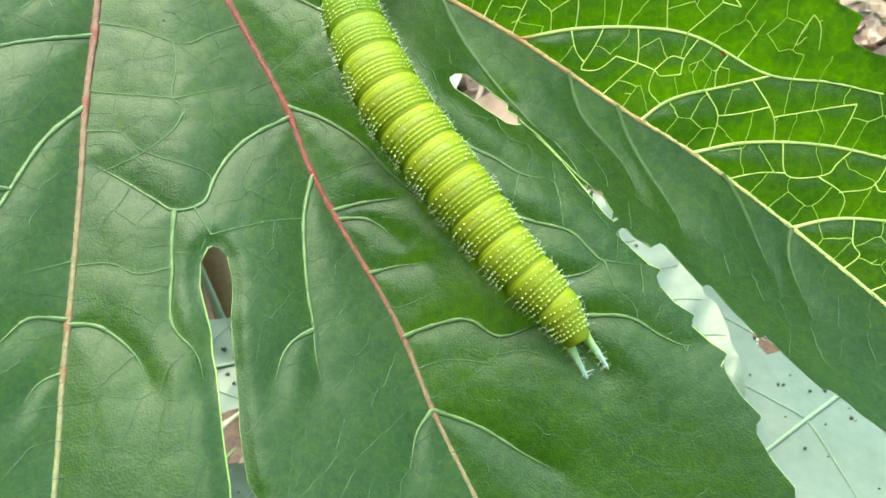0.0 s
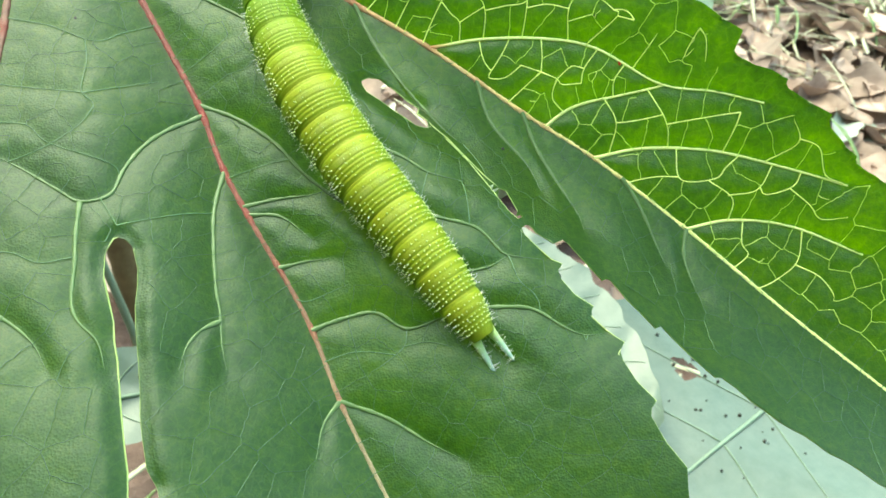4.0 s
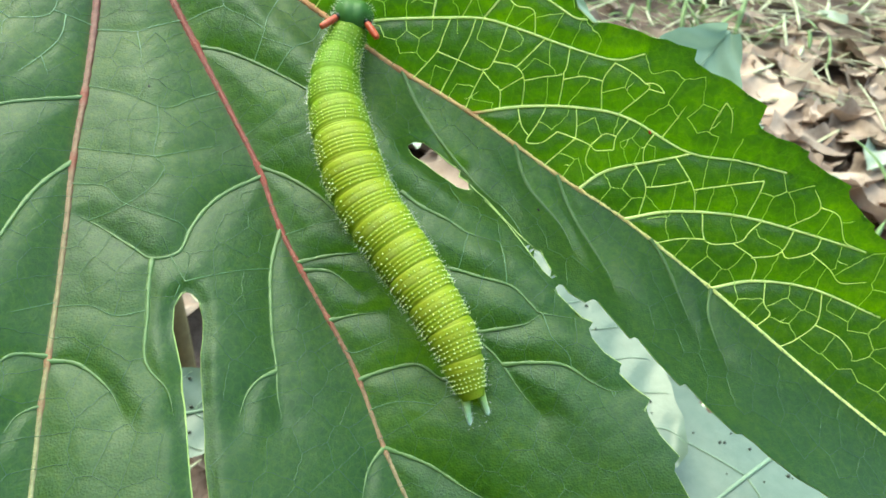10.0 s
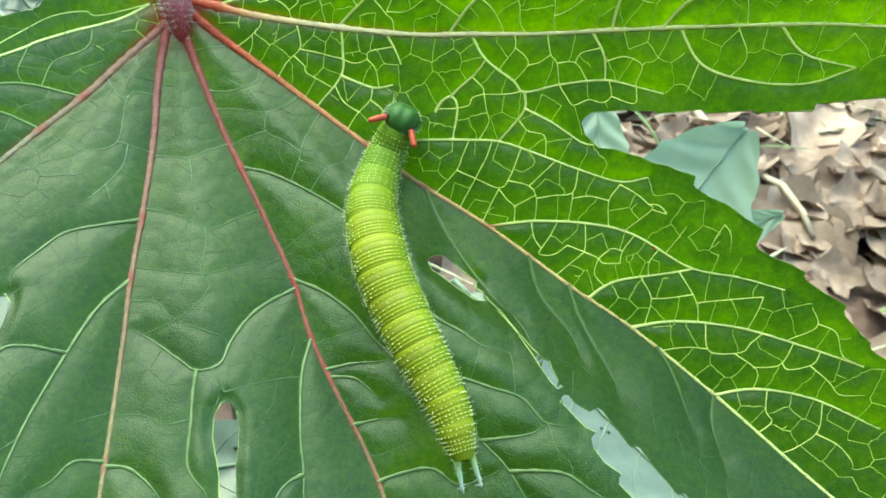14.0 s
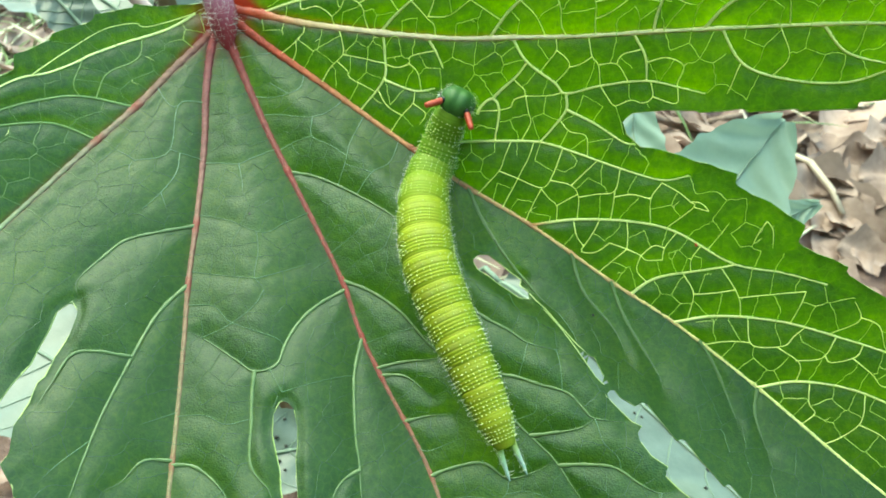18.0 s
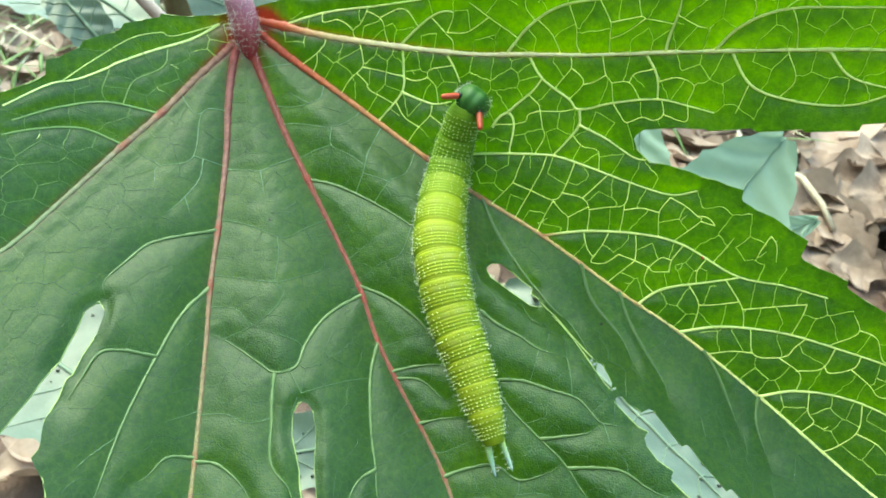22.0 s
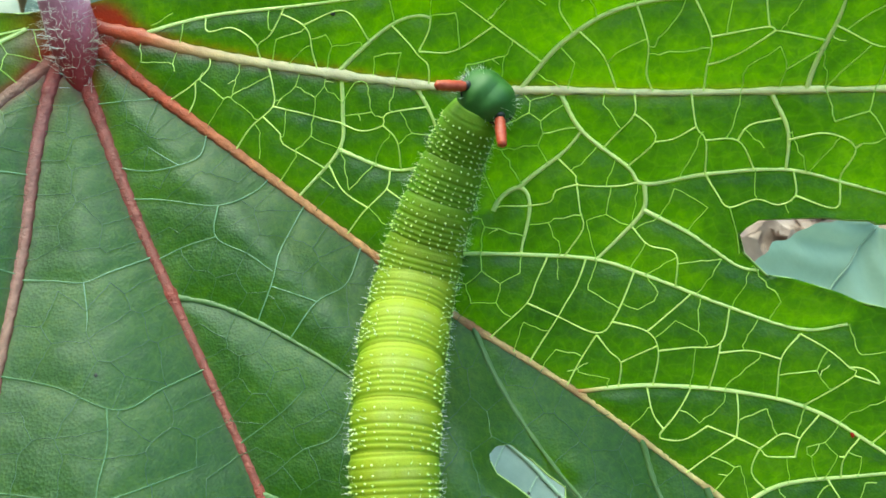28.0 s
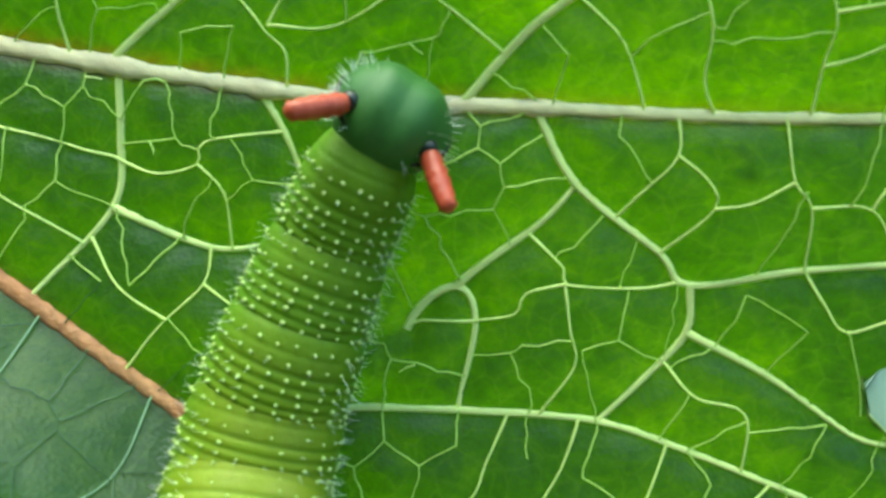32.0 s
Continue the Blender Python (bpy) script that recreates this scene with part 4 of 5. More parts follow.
    tint = np.stack([np.interp(s * 150, [0, 3, 8, 150], q) for q in ((0.36, 0.32, 0.3, 0.28), (0.02, 0.035, 0.12, 0.13), (0.025, 0.055, 0.2, 0.2))], 1)
    v, f = tube(line * MM, w * MM, 16)
    link("petiole", mesh_of("petiole", v, f, np.repeat(tint, 16, 0)), M_PETIOLE, leaf, "purple hairy petiole")
    hairs = Heap()
    for _ in range(420):
        k = int(rng.triangular(1, 6, 14))
        a = rng.uniform(0, 2 * math.pi)
        out = np.array((math.cos(a), 0.25 * math.sin(a), 0.25 + abs(math.sin(a))))
        out /= np.linalg.norm(out)
        base = line[k] + out * w[k] * 0.95
        tip = base + (out + rng.normal(0, 0.5, 3)) * rng.uniform(0.3, 0.8)
        v, f = tube(np.array([base, tip]) * MM, np.array([0.012, 0.005]) * MM, 3, cap=False)
        hairs.add(v, f)
    tagged(link("petiole_hairs", hairs.mesh("petiole_hairs"), M_HAIR, leaf), kind="stuff")
    return leaf


big_leaf()


def surface(x, y):
    d = gap(VEIN_TREE, x, y)
    return rise(x, y) + pillow(d)


# ---- caterpillar ----
RINGS = 13
GIRTH = [(0.0, 1.25), (0.05, 1.7), (0.15, 2.15), (0.3, 2.5), (0.45, 2.7), (0.6, 2.78), (0.72, 2.65), (0.82, 2.38), (0.92, 2.0), (1.0, 1.75)]
BODY = []


def lying(t, facing, *points):
    """The body's middle line at a time, tail to neck, and the way the head faces (degrees from +x)."""
    BODY.append((t, facing, smooth_line(points, 0.2)))


lying(0.0, 62, (12.1, -23.3), (11.0, -21.2), (7.7, -17.2), (3.4, -11.1), (-1.2, -4.2), (-4.3, 3.6), (-4.4, 7.0), (-2.8, 10.0))
lying(2.0, 62, (12.4, -23.2), (11.5, -21.3), (8.0, -16.7), (3.7, -10.9), (-0.8, -4.2), (-4.1, 3.8), (-4.2, 7.0), (-2.7, 10.0))
lying(3.0, 60, (12.5, -23.4), (11.1, -21.3), (7.1, -15.6), (2.4, -8.9), (-1.8, -1.4), (-3.8, 3.5), (-4.0, 6.8), (-2.6, 9.8))
lying(6.0, 55, (11.5, -23.7), (8.6, -18.8), (4.3, -12.7), (0.1, -6.2), (-2.6, 1.2), (-3.4, 6.0), (-2.3, 9.4))
lying(9.0, 45, (9.7, -23.6), (7.5, -18.3), (3.6, -12.2), (-0.9, -5.3), (-3.2, 2.6), (-2.7, 7.5), (-0.7, 10.0))
lying(10.0, 80, (8.6, -24.1), (7.1, -19.5), (3.5, -13.4), (-0.5, -7.0), (-2.7, 0.8), (-2.7, 5.6), (-1.5, 9.2))
lying(13.0, 60, (7.2, -20.6), (6.0, -16.6), (3.0, -11.2), (-0.2, -4.9), (-1.9, 1.8), (-1.5, 7.0), (-0.1, 10.8))
lying(19.0, 62, (5.7, -19.7), (3.0, -12.9), (0.6, -6.8), (-1.0, -1.0), (-0.9, 5.3), (0.8, 11.0), (2.0, 13.9))
lying(21.0, 50, (4.3, -19.6), (2.5, -14.0), (0.3, -7.5), (-1.1, -0.7), (-0.8, 4.1), (0.3, 10.4), (1.5, 14.9))
lying(23.0, 50, (3.9, -18.5), (1.8, -11.6), (-0.2, -5.9), (-1.4, 0.7), (-0.9, 6.5), (0.7, 12.3), (1.8, 15.6))
lying(24.5, 75, (3.1, -16.8), (1.5, -9.5), (-0.1, -3.6), (-0.6, 2.7), (0.2, 8.7), (1.7, 14.3), (2.1, 17.6))
lying(26.5, 42, (1.6, -15.4), (0.0, -10.2), (-1.5, -4.2), (-1.7, 2.2), (-0.4, 9.1), (2.1, 16.9), (3.3, 19.6))
lying(27.0, 60, (1.0, -15.3), (-0.4, -10.0), (-1.7, -4.0), (-1.7, 2.6), (-0.4, 9.0), (1.2, 15.5), (2.3, 19.1))
lying(28.0, 48, (0.0, -15.0), (-1.2, -9.5), (-2.2, -3.7), (-1.7, 3.4), (-0.5, 8.7), (0.7, 13.1), (2.2, 17.6), (2.9, 19.2))
lying(29.0, 50, (0.0, -15.0), (-1.2, -9.5), (-2.3, -3.5), (-1.6, 3.6), (-0.4, 9.0), (0.7, 13.1), (2.2, 17.6), (3.1, 19.2))
lying(30.0, 50, (0.0, -15.0), (-1.2, -9.5), (-2.3, -3.5), (-1.6, 3.6), (-0.3, 9.3), (0.8, 13.5), (2.4, 17.6), (3.9, 19.4))
lying(31.0, 40, (0.0, -14.9), (-1.2, -9.3), (-2.2, -3.3), (-1.5, 3.8), (-0.2, 10.0), (0.9, 14.0), (2.4, 17.3), (4.1, 18.6))
lying(32.0, 61, (0.0, -14.8), (-1.2, -9.2), (-2.2, -3.2), (-1.5, 3.8), (-0.2, 10.2), (1.1, 14.4), (2.2, 17.4), (2.8, 18.9))


def girth(s):
    return float(np.interp(s, [a for a, _ in GIRTH], [b for _, b in GIRTH]))


def body_pose(line, s):
    """Where a ring of the body sits on its line, in the leaf's space."""
    along = np.concatenate([[0], np.cumsum(np.hypot(*np.diff(line, axis=0).T))])
    at = lambda q: np.array([np.interp(q * along[-1], along, line[:, i]) for i in (0, 1)])
    p, a, b = at(s), at(max(0, s - 0.04)), at(min(1, s + 0.04))

    def high(q, u):
        w = [float(surface(np.array([q[0] + dx]), np.array([q[1] + dy]))[0]) for dx, dy in ((0, 0), (1.5, 0), (-1.5, 0), (0, 1.5), (0, -1.5))]
        return sum(w) / 5 + girth(u) * 0.86 + 1.1 * max(0, (u - 0.8) / 0.2) ** 2
    za, zp, zb = high(a, max(0, s - 0.04)), high(p, s), high(b, min(1, s + 0.04))
    fwd = Vector((*(b - a), (zb - za))).normalized()
    side = Vector((0, 0, 1)).cross(fwd).normalized()
    top = fwd.cross(side)
    m = Matrix((fwd, side, top)).transposed().to_4x4()
    m.translation = Vector((p[0], p[1], zp)) * MM
    return m


def ring_mesh(k):
    """One body ring along x, in five folds, darker and greener at the sides; metres."""
    s0, s1 = k / RINGS, (k + 1) / RINGS
    length = 36.0 / RINGS
    n, around = 53, 36
    heap_t, v, f = [], [], []
    for i in range(n):
        u = i / (n - 1)
        x = (u - 0.5) * (length + 1.3)
        s = min(1, max(0, s0 + (s1 - s0) * (0.5 + x / length)))
        inner = abs(x) / (length / 2)
        r = girth(s) * (1 + 0.03 * (1 - min(1, inner) ** 3)) - max(0, inner - 1.0) * 0.6
        broad = x / length
        dip = sum(math.exp(-((broad - b) / 0.022) ** 2) for b in (-0.5, -0.37, -0.24, -0.11, 0.03, 0.26, 0.5)) - 0.5 * math.exp(-((broad - 0.26) / 0.022) ** 2)
        w = 1 - min(1, dip)
        r -= 0.065 * min(1, dip) * min(1, girth(s) / 2.5)
        r += 0.025 * math.sin(math.pi * min(1, max(0, (broad - 0.03) / 0.47)))
        for j in range(around):
            a = 2 * math.pi * j / around
            ca, sa = math.cos(a), math.sin(a)
            v.append((x, r * ca, r * sa * (0.95 if sa > 0 else 0.9)))
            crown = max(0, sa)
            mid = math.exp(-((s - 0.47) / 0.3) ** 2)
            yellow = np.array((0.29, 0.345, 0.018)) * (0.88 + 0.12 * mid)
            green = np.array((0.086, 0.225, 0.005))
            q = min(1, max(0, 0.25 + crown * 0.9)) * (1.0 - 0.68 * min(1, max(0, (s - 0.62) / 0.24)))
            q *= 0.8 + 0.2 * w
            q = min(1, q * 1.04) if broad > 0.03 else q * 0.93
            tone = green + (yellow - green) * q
            fleck = math.exp(-((broad - 0.16) / 0.13) ** 2) * math.exp(-((abs(ca) - 0.28) / 0.22) ** 2) * (sa > 0) * math.exp(-((s - 0.45) / 0.25) ** 2)
            heap_t.append(tone + (np.array((0.4, 0.43, 0.16)) - tone) * 0.45 * fleck)
    for i in range(n - 1):
        for j in range(around):
            m = (j + 1) % around
            f.append((i * around + j, (i + 1) * around + j, (i + 1) * around + m, i * around + m))
    f.append(tuple(range(around)))
    f.append(tuple((n - 1) * around + j for j in range(around))[::-1])
    return mesh_of("ring", np.array(v) * MM, f, np.array(heap_t))


def ring_dots(k, rng):
    s0 = k / RINGS
    length = 36.0 / RINGS
    dots, hair = [], Heap()
    for x in (-0.435 * length, -0.305 * length, -0.175 * length, -0.04 * length, 0.13 * length, 0.33 * length):
        r = girth(s0 + (0.5 + x / length) / RINGS) * 1.03
        for a in np.radians(np.linspace(-12, 192, 15)) + rng.normal(0, 0.03, 15):
            big = 0.5 + 0.5 * abs(math.cos(a))
            if 0.2 < s0 < 0.72 and abs(math.cos(a)) < 0.62 and rng.random() < 0.3:
                continue
            c = np.array((x + rng.normal(0, 0.04), r * math.cos(a), r * 0.95 * math.sin(a)))
            d = (0.058 + 0.045 * big * rng.random()) * (0.7 if 0.3 < s0 < 0.75 and abs(math.cos(a)) < 0.5 else 1.0)
            dots.append((c, d))
            for _ in range(2 if abs(math.cos(a)) > 0.55 else 1):
                if rng.random() < 0.75:
                    out = np.array((rng.normal(0, 0.35), math.cos(a) + rng.normal(0, 0.25), 0.95 * math.sin(a) + rng.normal(0, 0.25)))
                    out /= np.linalg.norm(out)
                    t = c + out * rng.uniform(0.2, 0.55) * (1 if abs(math.cos(a)) > 0.6 else 0.5)
                    hv, hf = tube(np.array([c, t]) * MM, np.array([0.01, 0.004]) * MM, 3, cap=False)
                    hair.add(hv, hf)
    return dots, hair.mesh("bristles")


def caterpillar():
    root = tagged(new("caterpillar"), "yellow-green caterpillar with red head horns crawling on the leaf", "caterpillar")
    root.matrix_world = LEAF
    rng = np.random.default_rng(21)
    rings = []
    bv, bf = ball(1, 1, 1, 6, 4)
    dot_mesh = mesh_of("tubercle", bv * MM, bf)
    dot_mesh.materials.append(M_DOT)
    for k in range(RINGS):
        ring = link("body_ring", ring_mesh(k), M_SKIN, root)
        dots, hair = ring_dots(k, rng)
        if k >= RINGS - 4:
            for c, d in dots:
                knob = new("tubercle", dot_mesh)
                knob.parent = ring
                knob.matrix_basis = Matrix.LocRotScale(Vector(c) * MM, None, (d, d, d))
        else:
            heap = Heap()
            for c, d in dots:
                heap.add((c + bv * d) * MM, bf)
            tagged(link("warty_texture", heap.mesh("warty_texture"), M_DOT, ring), kind="stuff")
        tagged(link("bristles", hair, M_HAIR, ring), kind="stuff")
        rings.append(ring)
    # tails on the last ring
    for sgn in (-1, 1):
        line = smooth_line([(-1.3, sgn * 0.65, 0.0), (-2.6, sgn * 0.75, -0.1), (-4.0, sgn * 0.85, -0.35), (-5.2, sgn * 0.9, -0.6)], 0.3)
        n = len(line)
        w = np.interp(np.linspace(0, 1, n), [0, 0.3, 0.9, 1], [0.55, 0.33, 0.14, 0.05])
        tint = np.stack([np.interp(np.linspace(0, 1, n), [0, 0.25, 0.6, 1], q) for q in ((0.42, 0.4, 0.42, 0.5), (0.52, 0.55, 0.6, 0.68), (0.05, 0.2, 0.5, 0.7))], 1)
        v, f = tube(line * MM, w * MM, 10)
        tail = link("tail_spine", mesh_of("tail_spine", v, f, np.repeat(tint, 10, 0)), M_SKIN, rings[0], "pale bluish tail spine")
    hair = Heap()
    for sgn in (-1, 1):
        for _ in range(70):
            u = rng.uniform(-4.8, -1.2)
            c = np.array((u, sgn * 0.78, -0.02 * (-u) ** 1.8))
            out = rng.normal(0, 1, 3)
            out[0] *= 0.3
            out /= np.linalg.norm(out)
            hv, hf = tube(np.array([c, c + out * rng.uniform(0.4, 0.8)]) * MM, np.array([0.02, 0.006]) * MM, 3, cap=False)
            hair.add(hv, hf)
    tagged(link("tail_bristles", hair.mesh("tail_bristles"), M_HAIR, rings[0]), kind="stuff")

    # head: x forward, z up
    v, f = ball(1.95, 1.98, 1.7, 40, 26)
    x, y, z = v.T.copy()
    v[:, 0] = np.where(x > 0, x * 0.85, x * 0.95)
    v[:, 1] *= 1 + 0.12 * np.clip(x / 1.95, -1, 1)
    v[:, 2] += 0.18 * np.exp(-((np.abs(y) - 0.75) / 0.5) ** 2) * (z > 0)
    head = link("head", mesh_of("head", v * MM, f), M_HEAD, root, "dark green rounded head")
    for sgn in (-1, 1):
        base = np.array((-0.8, sgn * 1.42, 0.9))
        way = np.array((-0.75, sgn * 0.62, 0.2))
        line = base + way * np.linspace(0, 2.15, 14)[:, None]
        w = np.interp(np.linspace(0, 1, 14), [0, 0.15, 0.6, 0.92, 1], [0.3, 0.34, 0.35, 0.3, 0.14]) * (1 + 0.1 * np.cos(np.arange(14) * 2.6))
        hv, hf = tube(line * MM, w * MM, 10)
        horn = link("horn", mesh_of("horn", hv, hf), M_HORN, head, "red knobbly horn")
        hv, hf = tube((base + way * np.linspace(-0.3, 0.12, 4)[:, None]) * MM, np.array([0.3, 0.38, 0.37, 0.3]) * MM, 10)
        link("horn_base", mesh_of("horn_base", hv, hf), M_BLACK, head)
        a = np.radians(np.linspace(150, 20, 22))
        arc = np.column_stack([1.55 * np.cos(a) + 0.1, sgn * 1.66 * np.sin(a) ** 0.6 * 1.0, 0.3 - 0.25 * np.cos(a)])
        arc = arc / np.sqrt((arc[:, :1] / 1.72) ** 2 + (arc[:, 1:2] / 1.98) ** 2 + (arc[:, 2:] / 1.72) ** 2)
        hv, hf = tube(arc * MM, 0.08 * MM, 6)
        link("face_stripe", mesh_of("face_stripe", hv, hf), M_BLACK, head, "black stripe along the face")
    hair = Heap()
    for _ in range(130):
        out = rng.normal(0, 1, 3)
        out[2] = abs(out[2]) * 0.6
        out[1] += math.copysign(0.8, out[1])
        out /= np.linalg.norm(out)
        c = out * (1.7, 1.88, 1.65)
        hv, hf = tube(np.array([c, c + out * rng.uniform(0.25, 0.6)]) * MM, np.array([0.016, 0.005]) * MM, 3, cap=False)
        hair.add(hv, hf)
    tagged(link("head_bristles", hair.mesh("head_bristles"), M_HAIR, head), kind="stuff")
    return rings, head


CAT_RINGS, CAT_HEAD = caterpillar()


RAISED = {30.0: 0.5, 31.0: 2.2, 32.0: 0.3}      # how far the head is lifted off the leaf, in millimetres


def head_pose(t, facing, line):
    neck = body_pose(line, 0.985)
    p = neck.translation / MM
    a = radians(facing)
    d = Vector((math.cos(a), math.sin(a), 0))
    g = neck.to_3x3() @ Vector((1, 0, 0))
    q = p + g * 0.9 + d * 1.0
    m = pose(0, 0, 0, 0, 12, facing)
    m.translation = Vector((q.x, q.y, q.z + 0.1 + RAISED.get(t, 0.0))) * MM
    return m


def motions():
    """The caterpillar crawls up the leaf and swings its head."""
    for k, ring in enumerate(CAT_RINGS):
        walk(ring, [(t, body_pose(line, (k + 0.5) / RINGS)) for t, _, line in BODY])
    walk(CAT_HEAD, [(t, head_pose(t, facing, line)) for t, facing, line in BODY])


# ---- small things on the leaf ----
def speck(name, x, y, size, material, label, category):
    rng = np.random.default_rng(int(abs(x * 7 + y * 13)) + 1)
    v, f = ball(size, size * 0.7, size * 0.45, 10, 6)
    v = v * (1 + rng.normal(0, 0.12, (len(v), 1)))
    ob = tagged(link(name, mesh_of(name, v * MM, f), material), label, category)
    z = float(surface(np.array([x]), np.array([y]))[0])
    ob.matrix_world = LEAF @ pose(x * MM, y * MM, (z + size * 0.35) * MM, 0, 0, rng.uniform(0, 180))


speck("mite", 27.0, -1.1, 0.22, M_RED, "tiny red mite on the leaf", "mite")
for sx, sy in ((14.6, 19.2), (14.8, 18.5), (-6.0, 26.8), (16.5, -8.5), (24.5, 3.0), (-20.0, 3.0)):
    speck("frass", sx, sy, 0.22, M_SPECK, "dark dry frass crumb on the leaf", "frass")


# ---- ground ----
def ground():
    n = 150
    u = np.linspace(-1, 1, n)
    warp = np.sign(u) * (0.08 * np.abs(u) + 0.92 * np.abs(u) ** 6) * 60
    rng = np.random.default_rng(8)
    gx, gy = np.meshgrid(warp, warp + 0.5)
    z = np.array([noise.noise((a * 9, b * 9, 0)) * 0.012 + noise.noise((a * 35, b * 35, 3)) * 0.005 for a, b in zip(gx.ravel(), gy.ravel())])
    f = [(j * n + i, j * n + i + 1, (j + 1) * n + i + 1, (j + 1) * n + i) for j in range(n - 1) for i in range(n - 1)]
    tagged(link("ground", mesh_of("ground", np.column_stack([gx.ravel(), gy.ravel(), z]), f), M_SOIL), "brown bare soil under leaf litter", "ground", kind="structure")


ground()


def backdrop():
    """An added, unseen dark screen behind and beside the viewer; keeps sky sheen off the upper lobes."""
    rng = np.random.default_rng(4)
    v, f, n = [], [], 60
    for i in range(n):
        a = radians(150 + 205 * i / (n - 1))
        for j in range(9):
            r = 3.2 + 0.5 * rng.random()
            v.append((r * math.cos(a), r * math.sin(a), (j / 8) * (np.interp(math.degrees(a), [150, 185, 285, 315, 355], [3.0, 5.2, 5.2, 1.6, 0.5]) + 0.5 * rng.random()) - 0.1))
    for i in range(n - 1):
        for j in range(8):
            f.append((i * 9 + j, i * 9 + j + 1, (i + 1) * 9 + j + 1, (i + 1) * 9 + j))
    tagged(link("backdrop", mesh_of("backdrop", v, f), M_SCREEN), "unseen dark green screen added to block sky reflections", "trees", kind="structure")


backdrop()


def dead_leaf_mesh(seed):
    rng = np.random.default_rng(seed)
    n, m = 15, 9
    length, width = rng.uniform(0.05, 0.09), rng.uniform(0.011, 0.022)
    curl, bend, ph = rng.uniform(8, 28), rng.uniform(-5, 9), rng.uniform(0, 6)
    v, f = [], []
    for i in range(n):
        s = i / (n - 1)
        w = width * (math.sin(math.pi * min(1, s * 0.96 + 0.03)) ** 0.75) * (1 + 0.12 * math.sin(s * 17 + ph)) + 0.0006
        for j in range(m):
            q = (j / (m - 1) - 0.5) * 2
            x, y = (s - 0.5) * length, q * w
            v.append((x, y, curl * y * y * 1.4 + bend * x * x + 0.0022 * math.sin(s * 11 + q * 4 + ph) + 0.002))
    for i in range(n - 1):
        for j in range(m - 1):
            f.append((i * m + j, (i + 1) * m + j, (i + 1) * m + j + 1, i * m + j + 1))
    return mesh_of("dead_leaf", v, f)


def litter_spot(rng):
    """A place on the ground: most of the litter lies in a band beyond the plant, and thins out towards bare soil."""
    while True:
        x, y = rng.uniform(-0.7, 0.95), rng.uniform(-0.05, 1.0)
        if rng.random() < np.interp(y, [0, 0.28, 0.36, 0.5, 0.62, 1.0], [0.12, 0.2, 0.9, 0.9, 0.18, 0.1]):
            return x, y


